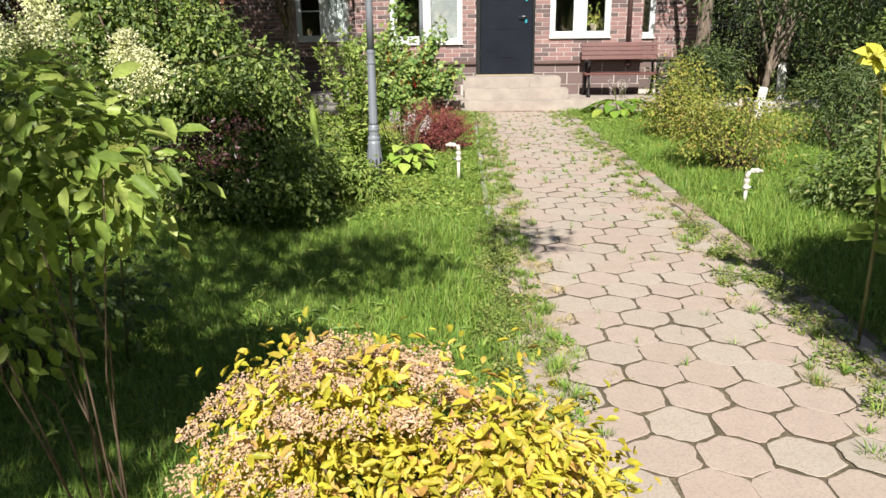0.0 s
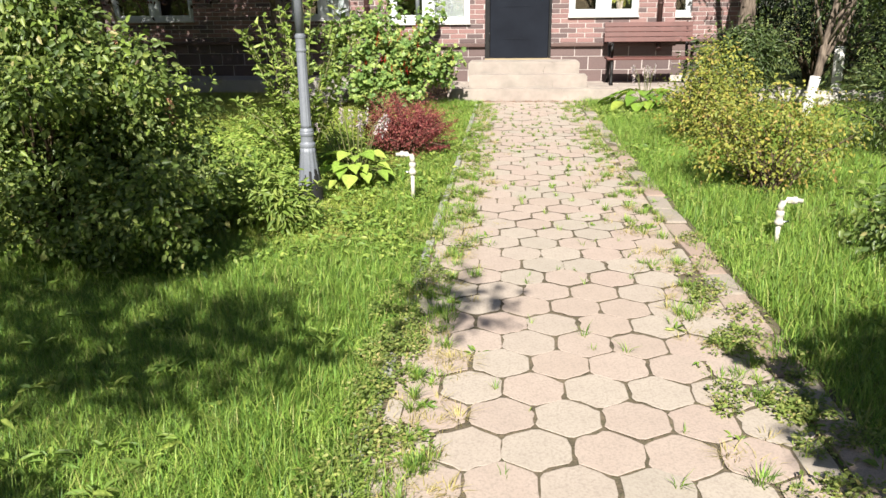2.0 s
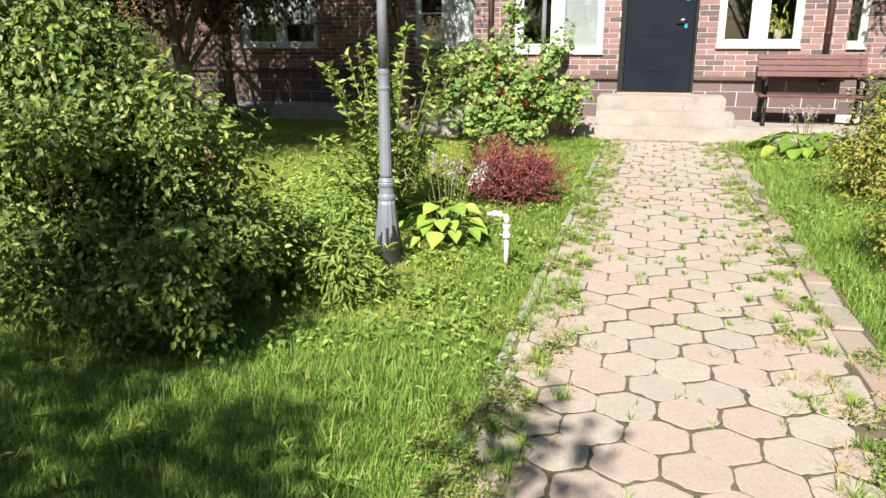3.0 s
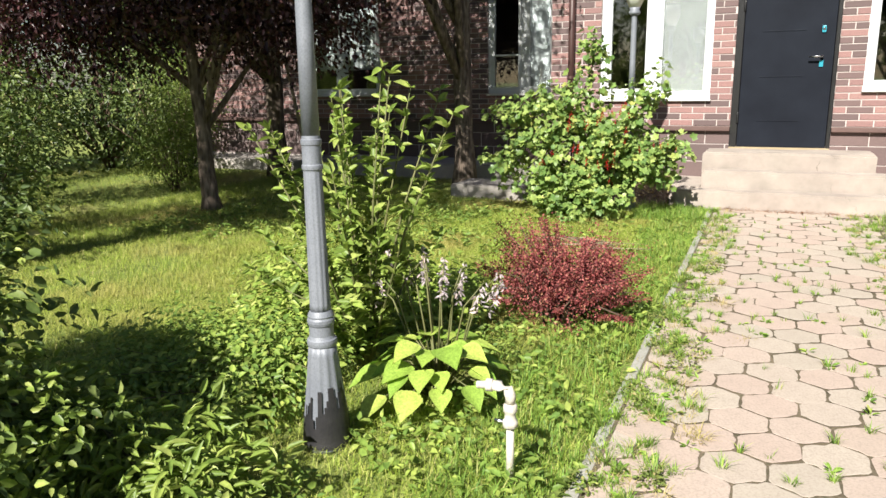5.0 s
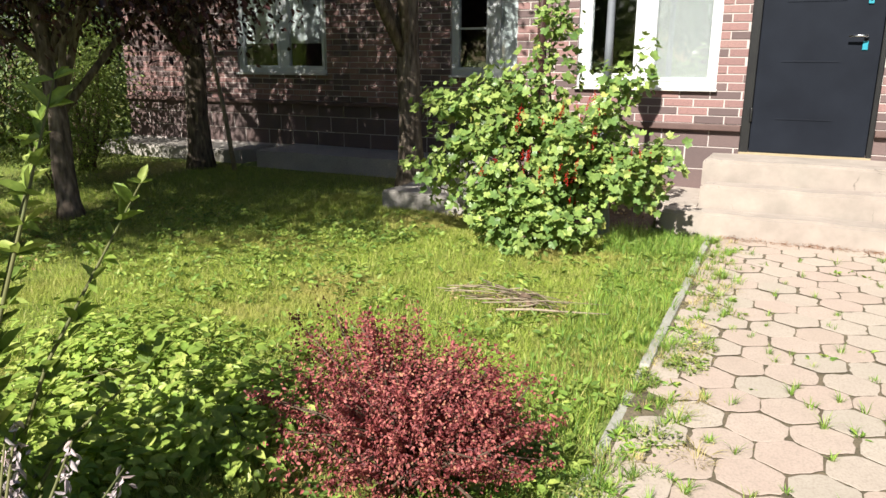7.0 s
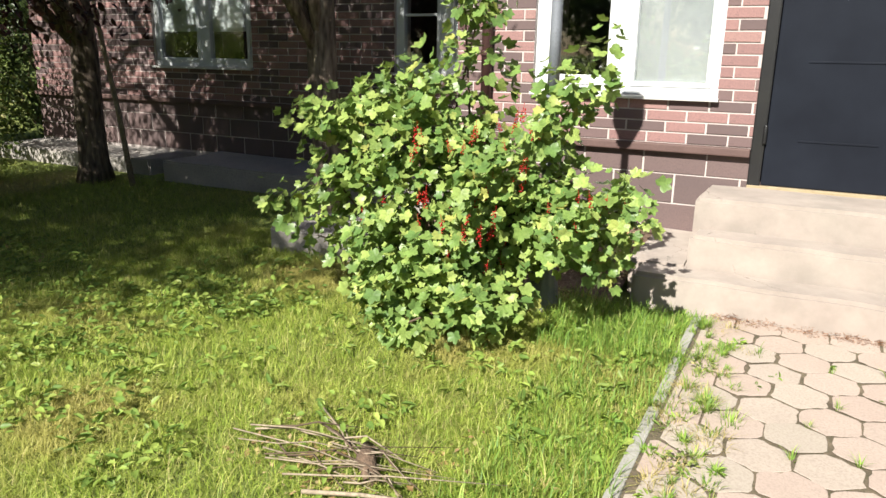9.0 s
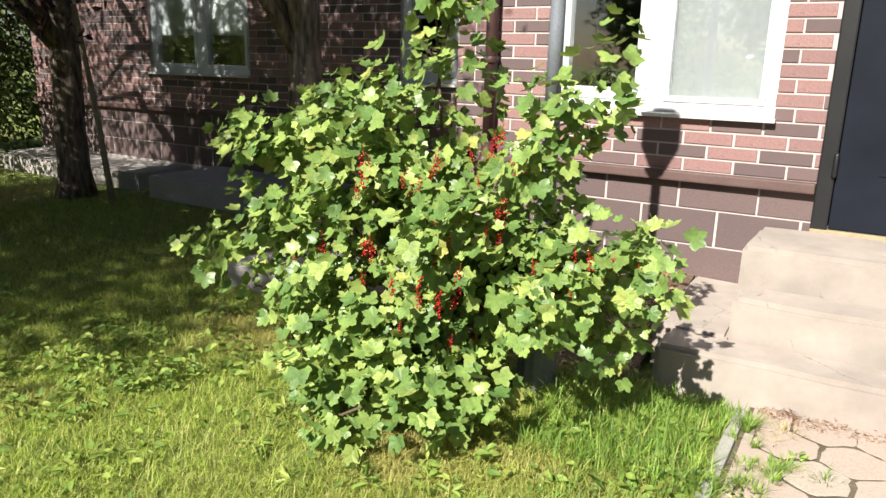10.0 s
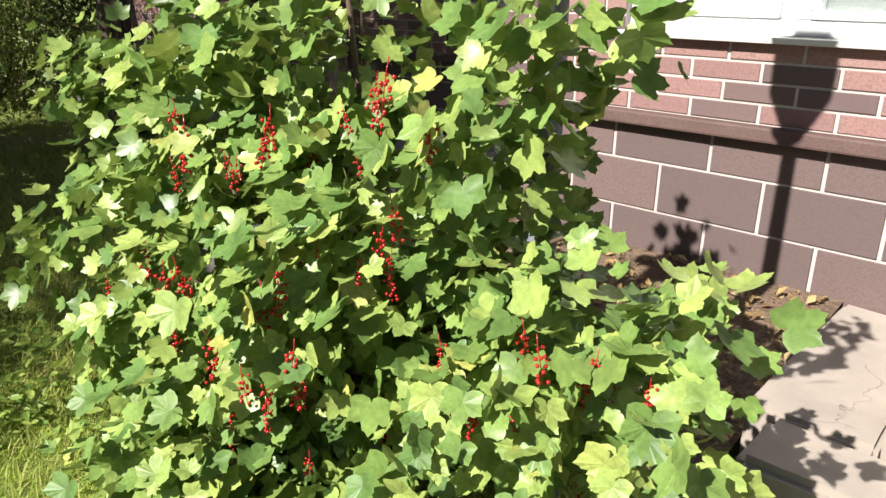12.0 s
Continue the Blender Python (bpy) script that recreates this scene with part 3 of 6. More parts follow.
ev = [bm.verts.new(p) for p in ((BX0 - 0.3, WY - 0.3, TOP), (BX1 + 0.3, WY - 0.3, TOP), (BX1 + 0.3, RY - 0.36, TOP), (BX0 - 0.3, RY - 0.36, TOP))]
ev2 = [bm.verts.new(p) for p in ((BX0 + 0.5, RY - 0.36, TOP + 0.45), (BX1 - 0.5, RY - 0.36, TOP + 0.45))]
for f in ((ev[0], ev[1], ev2[1], ev2[0]), (ev[1], ev[2], ev2[1]), (ev[3], ev[0], ev2[0]), (ev[2], ev[3], ev2[0], ev2[1]), ev[::-1]):
    bm.faces.new(f)
under(part("porch_cover", bm, M["roof"]), roof)


def strip(name, x0, x1, y, z0, z1, out, material, parent):
    bm = boxed(x0, x1, y - out, y - 0.0005, z0, z1, bevel=0.008)
    return under(part(name, bm, M[material]), parent)


for a, b in ((BX0 - 0.03, 0.25), (1.20, BX1 + 0.03)):
    strip("ledge", a, b, WY, 0.695, 0.745, 0.055, "ledge", wall_bay)
strip("ledge", -8.0, BX0 - 0.04, RY, 0.695, 0.745, 0.055, "ledge", wall_left)
strip("ledge", BX1 + 0.04, 4.3, RY, 0.695, 0.745, 0.055, "ledge", wall_right)

# ---- windows ----


def window(name, x0, x1, y, z0, z1, splits, blinds=(), bars=(), drop=0.0, fw=0.046, sashes=(0.042, 0.042), label="white plastic window with clear panes"):
    """A white frame, a sash and a pane to each light, a sill below. splits: inner edges of the mullions; blinds, bars: which lights have them."""
    w = tagged(thing(name, (x0 + x1) / 2, y, z0, label, "window"), kind="structure")
    yb = y + 0.095

    def bar(pn, a, b, c, d, y0=y + 0.03, y1=yb, mt="pvc", bev=0.006):
        return under(part(pn, boxed(a, b, y0, y1, c, d, bevel=bev), M[mt]), w)
    bar("window_frame", x0, x1, z0, z0 + fw)
    bar("window_frame", x0, x1, z1 - fw, z1)
    bar("window_frame", x0, x0 + fw, z0 + fw, z1 - fw)
    bar("window_frame", x1 - fw, x1, z0 + fw, z1 - fw)
    edges = [x0 + fw, *splits, x1 - fw]
    for i in range(0, len(edges), 2):
        a, b = edges[i], edges[i + 1]
        if i + 2 < len(edges):
            bar("mullion", b, edges[i + 2], z0 + fw, z1 - fw, y + 0.028)
        s = sashes[i // 2 % 2]
        for q in ((a, b, z0 + fw, z0 + fw + s), (a, b, z1 - fw - s, z1 - fw), (a, a + s, z0 + fw + s, z1 - fw - s), (b - s, b, z0 + fw + s, z1 - fw - s)):
            bar("sash", *q, y + 0.022, yb - 0.006)
        gl = under(part("pane", boxed(a + s - 0.004, b - s + 0.004, y + 0.052, y + 0.058, z0 + fw + s - 0.004, z1 - fw - s + 0.004), M["glass"]), w)
        gl.visible_shadow = False
        if i // 2 in blinds:
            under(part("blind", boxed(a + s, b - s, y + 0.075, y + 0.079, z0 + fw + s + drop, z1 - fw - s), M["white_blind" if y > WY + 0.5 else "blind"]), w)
        if i // 2 in bars:
            bar("glazing_bar", a + s, b - s, z0 + (z1 - z0) * 0.36, z0 + (z1 - z0) * 0.36 + 0.022, y + 0.045, y + 0.066, bev=0.003)
    bm = boxed(x0 - 0.01, x1 + 0.01, y - 0.045, y + 0.03, z0 - 0.022, z0 - 0.002, bevel=0.004)
    under(part("window_sill", bm, M["sill"]), w)
    return w


window("window_1", -1.14, 0.03, WY, 1.03, 2.45, (-0.60, -0.51), blinds=(1,), fw=0.052, sashes=(0.060, 0.028), label="white plastic window, one pane clear and one with pale blind")
window("window_2", 1.44, 2.41, WY, 1.11, 2.45, (1.86, 1.99), label="white plastic two-light window with dark room behind")
window("window_3", -5.96, -4.58, RY, 1.08, 2.45, (-5.30, -5.20), blinds=(0, 1), drop=0.27, label="white plastic window with half-drawn pale roller blinds")
window("window_4", -2.92, -1.98, RY, 1.08, 2.45, (-2.46, -2.38), blinds=(1,), bars=(0,), label="white plastic window with insect screen in shaded wall")
window("window_5", 3.02, 3.42, RY, 1.08, 2.45, (), label="narrow white window beside the bay")

# ---- door ----
door = thing("door_1", 0.71, WY, 0.52, "dark grey steel entrance door, shut, with blue-filmed lock plates", "door", kind="structure")
bm = bmesh.new()
dx0, dx1, dz0, dz1, dy = 0.325, 1.158, 0.535, 2.54, WY - 0.012
box(bm, dx0, dx1, dy, WY + 0.07, dz0, dz1, bevel=0.006)
leaf_ = under(part("door_leaf", bm, M["door"]), door)
for z in (0.80, 1.243, 1.69, 2.13):
    under(part("groove", boxed(dx0 + 0.17, dx1 - 0.26, dy - 0.004, dy + 0.002, z, z + 0.010, bevel=0.001), M["door"]), door)
for a, b, c, d in ((0.25, 0.322, 0.52, 2.60), (1.161, 1.20, 0.52, 2.60), (0.322, 1.161, 2.545, 2.60)):
    under(part("door_frame", boxed(a, b, WY - 0.025, WY + 0.10, c, d, bevel=0.008), M["door_frame"]), door)
under(part("threshold", boxed(0.25, 1.20, WY - 0.03, WY + 0.1, 0.505, 0.532, bevel=0.006), M["foam"]), door)
for z in (0.78, 1.90):
    bm = lathe([(0.011, 0), (0.012, 0.005), (0.012, 0.10), (0.009, 0.11)], 10)
    bmesh.ops.transform(bm, matrix=pose(0.318, WY - 0.03, z), verts=bm.verts)
    under(part("hinge", bm, M["door_frame"]), door)
hd = under(part("lock_plate", boxed(1.035, 1.072, dy - 0.010, dy, 1.335, 1.40, bevel=0.004), M["film"], None, "lock plate under blue protective film"), door)
bm = bmesh.new()
tube(bm, [(1.054, dy - 0.004, 1.435), (1.054, dy - 0.052, 1.435), (1.03, dy - 0.060, 1.435), (0.935, dy - 0.056, 1.433)], [0.017, 0.011, 0.010, 0.008], 10)
under(part("door_handle", bm, M["chrome"], None, "chrome lever handle"), door)
under(part("lock_plate", boxed(1.036, 1.072, dy - 0.012, dy, 1.665, 1.73, bevel=0.004), M["film"], None, "upper lock plate under blue film"), door)
bm = lathe([(0.012, 0), (0.013, 0.006), (0.008, 0.009)], 12)
bmesh.ops.transform(bm, matrix=pose(1.054, dy - 0.012, 1.70, 90), verts=bm.verts)
under(part("key_cover", bm, M["chrome"]), door)

# ---- steps and concrete ----


def slab(name, x0, x1, y0, y1, z0, z1, material, label, bevel=0.018, seed=1, parent=None):
    """A poured block: worn, slightly wavy edges."""
    bm = boxed(x0, x1, y0, y1, z0, z1)
    bmesh.ops.subdivide_edges(bm, edges=[e for e in bm.edges if e.calc_length() > 0.4], cuts=10, use_grid_fill=True)
    top_e = [e for e in bm.edges if e.calc_face_angle(0) > 0.5]
    bmesh.ops.bevel(bm, geom=top_e, offset=bevel, segments=2, affect="EDGES")
    for v in bm.verts:
        q = v.co * 3.1 + Vector((seed, 0, 0))
        v.co += Vector((noise.noise(q), noise.noise(q + Vector((5, 0, 0))), noise.noise(q + Vector((0, 9, 0))))) * 0.011
    for f in bm.faces:
        f.smooth = False
    ob = part(name, bm, M[material], None, label)
    return under(ob, parent) if parent else ob


stair = thing("entrance_steps", 0.8, 11.8, 0, "worn pale concrete entrance steps below the steel door", "steps", kind="structure")
slab("step", 0.035, 1.58, 11.78, WY - 0.002, 0.30, 0.515, "concrete", "", 0.02, 1, stair)
slab("step", 0.06, 1.66, 11.50, 11.722, 0.10, 0.36, "concrete", "", 0.02, 2, stair)
slab("step", 0.062, 1.662, 11.722, WY - 0.004, 0.10, 0.302, "concrete", "", 0.02, 5, stair)
slab("step", -0.17, 2.05, 11.24, 11.482, -0.05, 0.20, "concrete", "", 0.02, 3, stair)
ap = tagged(slab("apron_slab", -0.24, 0.061, 11.483, WY - 0.003, -0.05, 0.205, "concrete", "", 0.012, 4), "pale concrete apron along the house wall", "pavement", kind="structure")
tagged(slab("apron_slab", 1.665, 4.2, 11.483, WY - 0.003, -0.05, 0.205, "concrete", "", 0.012, 6), "pale concrete apron under the garden bench", "pavement", kind="structure")
tagged(slab("apron_slab", -2.50, -1.60, 11.20, 11.75, -0.05, 0.16, "apron", "", 0.015, 7), "loose pale concrete slab on the lawn", "slab", kind="structure")
tagged(slab("apron_slab", -5.1, -1.85, 12.70, RY - 0.003, -0.05, 0.20, "apron", "", 0.015, 8), "shaded concrete apron along the brick wall", "pavement", kind="structure")
tagged(slab("apron_slab", -8.0, -5.45, 12.85, RY - 0.003, -0.05, 0.16, "apron", "", 0.015, 9), "broken far end of the concrete apron", "pavement", kind="structure")
bm = bmesh.new()
lb_ = [[bm.verts.new((x, y, z + (0.012 * noise.noise(Vector((x * 9, y * 9, 1))) if 0 < z < 0.2 else 0))) for x in np.linspace(-1.68, -0.245, 30)] for y, z in ((11.15, -0.02), (11.3, 0.03), (11.5, 0.08), (11.7, 0.13), (11.9, 0.165), (12.1, 0.19), (WY - 0.004, 0.212))]
for a_, b2_ in zip(lb_, lb_[1:]):
    for k in range(29):
        bm.faces.new((a_[k], a_[k + 1], b2_[k + 1], b2_[k]))
tagged(part("litter_bed", bm, M["litter"]), "brown soil with leaf litter by the wall", "soil", kind="structure")

# ---- downpipes ----


def downpipe(x, y, label):
    th = thing("downpipe", x, y, 0.75, label, "drainpipe")
    bm = bmesh.new()
    tube(bm, [(0, 0, 0.03), (0, 0, 0.8), (0, 0, 2.18)], [0.036] * 3, 14)
    part("pipe", bm, M["pipe"], th)
    for z in (0.5, 1.7):
        part("bracket", lathe([(0.042, z), (0.044, z + 0.005), (0.044, z + 0.03), (0.042, z + 0.035)], 14), M["pipe"], th)
    bm = bmesh.new()
    tube(bm, [(0, 0, 0.06), (0, -0.02, -0.02), (0, -0.09, -0.10)], [0.037, 0.038, 0.040], 14)
    part("shoe", bm, M["pipe"], th)
    return th


downpipe(-1.46, WY - 0.045, "dark brown metal downpipe on the brick bay")
downpipe(2.70, WY - 0.045, "reddish brown metal downpipe behind the bench")

# ---- street lamps ----


def slim(profile, *a, **k):
    """A turned part of the slender lamp shaft."""
    return lathe([(0.79 * r, z) for r, z in profile], *a, **k)


def garden_lamp(x, y, label, worn):
    th = thing("garden_lamp", x, y, 0, label, "lamp", "lamps along the path")
    prof = [(0.105, 0.0), (0.108, 0.02), (0.104, 0.04), (0.098, 0.12), (0.083, 0.22), (0.066, 0.34), (0.061, 0.375)]
    part("base", slim(prof, 48, 12, 0.10, (0.03, 0.36)), M["lamp"], th)
    part("collar", slim([(0.060, 0.370), (0.0645, 0.376), (0.066, 0.386), (0.0645, 0.396), (0.058, 0.401), (0.0535, 0.410), (0.053, 0.444), (0.057, 0.449), (0.060, 0.458), (0.0595, 0.468), (0.055, 0.474), (0.057, 0.480), (0.053, 0.488), (0.047, 0.498)], 40, smooth=False), M["lamp"], th)
    part("shaft", slim([(0.046, 0.495), (0.0455, 0.52), (0.039, 0.98), (0.038, 0.985)], 48, 12, 0.17, (0.52, 0.97)), M["lamp"], th)
    part("collar", slim([(0.0395, 0.972), (0.0405, 0.976), (0.044, 0.979), (0.0445, 0.985), (0.044, 0.992), (0.0405, 0.995), (0.0400, 1.055), (0.043, 1.058), (0.0435, 1.066), (0.043, 1.074), (0.039, 1.077), (0.037, 1.087)], 40, smooth=False), M["lamp"], th)
    part("upper_shaft", slim([(0.037, 1.085), (0.034, 1.40), (0.031, 1.81), (0.031, 1.82)], 28), M["lamp"], th)
    part("cup", lathe([(0.036, 1.815), (0.050, 1.825), (0.055, 1.84), (0.040, 1.86), (0.048, 1.88)], 20), M["lamp"], th)
    part("lantern_glass", lathe([(0.048, 1.878), (0.090, 1.965), (0.096, 1.98), (0.098, 2.12)], 6), M["lamp_glass"], th, "frosted six-sided lantern glass")
    part("lantern_roof", lathe([(0.102, 2.118), (0.104, 2.13), (0.05, 2.15), (0.012, 2.16)], 6), M["soot"], th)
    if worn:
        bm = bmesh.new()
        rings, segs = [], 60
        zs = [0.015 + 0.011 * i for i in range(25)]
        for z in zs:
            rad = float(np.interp(z, [p[1] for p in prof], [0.79 * p[0] for p in prof])) + 0.0018
            rings.append([bm.verts.new((rad * math.cos(2 * math.pi * k / segs), rad * math.sin(2 * math.pi * k / segs), z)) for k in range(segs)])
        for i in range(len(zs) - 1):
            for k in range(segs):
                a = 2 * math.pi * k / segs
                lim = 0.12 + 0.07 * math.cos(a + 0.75) + 0.16 * noise.noise(Vector((math.cos(a) * 3.5, math.sin(a) * 3.5, 2.0))) + 0.05 * noise.noise(Vector((math.cos(a) * 9, math.sin(a) * 9, 12 * zs[i])))
                if zs[i] < lim:
                    bm.faces.new((rings[i][k], rings[i][(k + 1) % segs], rings[i + 1][(k + 1) % segs], rings[i + 1][k]))
        bmesh.ops.delete(bm, geom=[v for v in bm.verts if not v.link_faces], context="VERTS")
        part("bare_patch", bm, M["soot"], th, "patch where the grey paint has flaked to black")
    return th


garden_lamp(-0.71, 5.95, "grey painted cast lamp post with flaking black base", True)
garden_lamp(-0.57, 11.03, "grey cast lamp post standing inside the currant bush", False)

# ---- standpipes ----


def standpipe(x, y, turn, height, label):
    th = thing("garden_standpipe", x, y, 0, label, "water pipe", "garden standpipes", turn=turn)
    part("riser", lathe([(0.0125, 0), (0.0125, height - 0.13)], 14), M["tap"], th)
    part("valve_body", lathe([(0.014, height - 0.135), (0.024, height - 0.13), (0.024, height - 0.112), (0.018, height - 0.105), (0.018, height - 0.085), (0.022, height - 0.08), (0.022, height - 0.06), (0.014, height - 0.052)], 14), M["tap"], th)
    bm = bmesh.new()
    tube(bm, [(0, 0, height - 0.118), (-0.035, 0, height - 0.118), (-0.05, 0, height - 0.114)], [0.009, 0.008, 0.006], 8)
    part("lever", bm, M["chrome"], th, "grey valve lever")
    bm = bmesh.new()
    tube(bm, [(0, 0, height - 0.055), (0, 0, height - 0.03), (-0.008, 0, height - 0.010), (-0.03, 0, height), (-0.06, 0, height + 0.001)], [0.016, 0.017, 0.018, 0.017, 0.016], 14)
    part("elbow", bm, M["tap"], th)
    bm = bmesh.new()
    tube(bm, [(-0.055, 0, height), (-0.075, 0, height), (-0.077, 0, height), (-0.105, 0, height - 0.003)], [0.020, 0.020, 0.012, 0.012], 14)
    part("spout", bm, M["tap"], th)
    return th


standpipe(-0.02, 5.93, 8, 0.335, "white plastic standpipe with elbow in the grass")
standpipe(2.03, 5.15, 180, 0.25, "white plastic standpipe with elbow beside the path")

# ---- bench ----
bench = thing("garden_bench", 2.53, 11.9, 0.205, "red-brown slatted garden bench with black iron legs", "bench")
for i, (yy, zz, tilt) in enumerate(((0.175, 0.585, 12), (0.188, 0.652, 12), (0.201, 0.719, 12), (0.214, 0.786, 12))):
    bm = boxed(-0.60, 0.60, -0.014, 0.014, -0.031, 0.031, bevel=0.004)
    bmesh.ops.transform(bm, matrix=pose(0, yy, zz, -tilt), verts=bm.verts)
    part("back_slat", bm, M["bench_wood"], bench)
for yy in (-0.20, -0.11, -0.02, 0.07):
    part("seat_slat", boxed(-0.60, 0.60, yy - 0.036, yy + 0.036, 0.335, 0.362, bevel=0.006), M["bench_wood"], bench)
for sx in (-0.53, 0.53):
    bm = bmesh.new()
    tube(bm, [(sx, -0.25, 0.0), (sx, -0.20, 0.06), (sx, -0.23, 0.18), (sx, -0.19, 0.32), (sx, 0.0, 0.325), (sx, 0.12, 0.31)], [0.026, 0.022, 0.020, 0.024, 0.020, 0.018], 8)
    part("front_leg", bm, M["iron"], bench)
    bm = bmesh.new()
    tube(bm, [(sx, 0.22, 0.0), (sx, 0.15, 0.10), (sx, 0.10, 0.30), (sx, 0.165, 0.50), (sx, 0.235, 0.83)], [0.026, 0.022, 0.022, 0.020, 0.014], 8)
    part("back_leg", bm, M["iron"], bench)
    bm = bmesh.new()
    tube(bm, [(sx, 0.16, 0.52), (sx, 0.0, 0.545), (sx, -0.16, 0.535), (sx, -0.22, 0.48), (sx, -0.19, 0.42), (sx, -0.15, 0.45), (sx, -0.19, 0.34)], [0.016, 0.022, 0.024, 0.026, 0.020, 0.018, 0.016], 8)
    part("armrest", bm, M["iron"], bench)

# pot plant on the inner sill of the second window
pot = thing("pot_plant", 2.17, WY + 0.20, 1.13, "drooping pot plant in a pale pot behind glass", "pot plant")
part("pot", lathe([(0.035, 0.0), (0.05, 0.16), (0.055, 0.165), (0.055, 0.185), (0.048, 0.185)], 16), M["clay"], pot)
foliage("leaves", pot, M["olive_leaf"], [(0, 0, 0.30, 0.11, 0.08, 0.13)], 90, 0.09, NARROW, 5, 6, 0.05, 0.2)
tagged(part("inner_sill", boxed(1.44, 2.41, WY + 0.10, WY + 0.29, 1.10, 1.128, bevel=0.004), M["pvc"]), "white indoor window sill", "sill", kind="structure")
bm = lathe([(0.02, 0), (0.045, 0.02), (0.05, 0.05), (0.03, 0.06)], 12)
orn = tagged(part("small_bowl", bm, M["clay"]), "small pale bowl on the indoor sill", "bowl")
orn.matrix_basis = pose(1.70, WY + 0.17, 1.128)

# ---- the currant bush ----
CX, CY = -1.02, 10.72
CURRANT = [(0.05, 0.0, 0.50, 0.70, 0.48, 0.44), (-0.36, 0.03, 0.80, 0.44, 0.36, 0.34), (0.36, 0.02, 0.66, 0.40, 0.38, 0.36), (0.10, 0.06, 1.10, 0.20, 0.20, 0.26),
           (0.14, 0.06, 1.38, 0.12, 0.12, 0.20), (0.58, 0.0, 0.52, 0.30, 0.28, 0.22), (0.80, 0.10, 0.53, 0.20, 0.20, 0.16), (0.86, 0.00, 0.62, 0.18, 0.18, 0.13), (-0.63, -0.20, 0.58, 0.16, 0.18, 0.12), (0.02, -0.28, 0.26, 0.50, 0.30, 0.22),
           (0.60, 0.03, 0.98, 0.18, 0.15, 0.26), (0.67, 0.05, 1.20, 0.13, 0.11, 0.17), (-0.22, -0.1, 0.30, 0.32, 0.34, 0.22), (-0.25, 0.0, 1.08, 0.24, 0.2, 0.14),
           (0.16, 0.05, 1.60, 0.07, 0.07, 0.15), (0.06, 0.05, 1.50, 0.06, 0.06, 0.10), (-0.55, -0.05, 0.98, 0.16, 0.16, 0.10), (0.10, -0.44, 0.17, 0.42, 0.20, 0.13), (0.36, -0.32, 0.22, 0.22, 0.2, 0.14), (0.70, 0.02, 0.66, 0.22, 0.20, 0.16)]
currant = thing("currant_bush", CX, CY, 0, "leafy currant bush with red berries in front of the house", "shrub")
rng = np.random.default_rng(11)
tuft, cp, cout, coff = crown_points(rng, CURRANT, 5900, 16, 0.047, 0.36, 0.70)
keep = cp[:, 2] > 0.04
cp, cout, coff = cp[keep], cout[keep], coff[keep]
cn = cout * 0.55 + rng.normal(size=cp.shape) * 0.62 + np.array([0.0, -0.45, 0.75])
ca = cout * 0.6 + coff * 5 + rng.normal(size=cp.shape) * 0.4 + np.array([0, -0.2, -0.55])
cs = rng.uniform(0.030, 0.078, len(cp))
front = np.argsort(cp[:, 1] - 0.3 * cp[:, 0] - 0.25 * cp[:, 2])[:280]
rest = np.setdiff1d(np.arange(len(cp)), front)
v, f = place_leaves(cp[rest], cn[rest], ca[rest], cs[rest], MAPLE)
tagged(mesh_np("leaves", v, f, M["currant"], currant), kind="stuff")
stems("branchwork", currant, M["twig"], (0.05, 0.05, 0), tuft[::9], 0.011, 0.004, 4, 6, 0.16)
v0, f0 = place_leaves(np.zeros((1, 3)), np.array([[0, 0, 1.0]]), np.array([[1.0, 0, 0]]), np.array([0.1]), MAPLE)
one_leaf = bpy.data.meshes.new("leaf")
one_leaf.from_pydata(v0.tolist(), [], f0.tolist())
one_leaf.materials.append(M["currant_one"])
for i in front:
    nn = Vector(cn[i]).normalized()
    aa = Vector(ca[i])
    aa = (aa - nn * aa.dot(nn)).normalized()
    ob = new("leaf", one_leaf)
    ob.parent = currant
    ob.matrix_basis = Matrix.Translation(cp[i]) @ Matrix((aa, nn.cross(aa), nn)).transposed().to_4x4() @ Matrix.Scale(cs[i] / 0.1, 4)
berry_me = bpy.data.meshes.new("berry_truss")
bm = bmesh.new()
rb = random.Random(3)
for i in range(16):
    bmesh.ops.create_icosphere(bm, subdivisions=1, radius=rb.uniform(0.0035, 0.0048), matrix=Matrix.Translation((rb.uniform(-0.011, 0.011), rb.uniform(-0.011, 0.011), -0.0040 * i + rb.uniform(-0.003, 0.003))))
tube(bm, [(0, 0, 0.03), (0.002, 0, 0.0), (0, 0, -0.07)], [0.001, 0.001, 0.0008], 4)
for f_ in bm.faces:
    f_.smooth = True
bm.to_mesh(berry_me)
bm.free()
berry_me.materials.append(M["berry"])
truss_at = [Vector(tuft[rb.choice(range(len(tuft)))]) + Vector((0, -0.10, -0.03)) for i in range(60)]
truss_at = [p for p in truss_at if 0.2 < p.z < 1.0 and (p.x > 0.1 or rb.random() < 0.25)]
for c in ((0.48, -0.22, 1.00), (0.46, -0.22, 0.90), (0.50, -0.26, 0.77), (0.36, -0.36, 0.71), (0.12, -0.40, 0.68), (0.74, -0.20, 0.68), (0.84, -0.16, 0.66), (0.64, -0.24, 0.55), (0.42, -0.40, 0.55), (0.26, -0.34, 0.90), (0.0, -0.34, 0.92), (-0.23, -0.38, 0.58)):
    truss_at += [Vector(c) + Vector((rb.gauss(0, 0.045), 0.07 + rb.gauss(0, 0.03), rb.gauss(0, 0.045))) for i in range(4)]
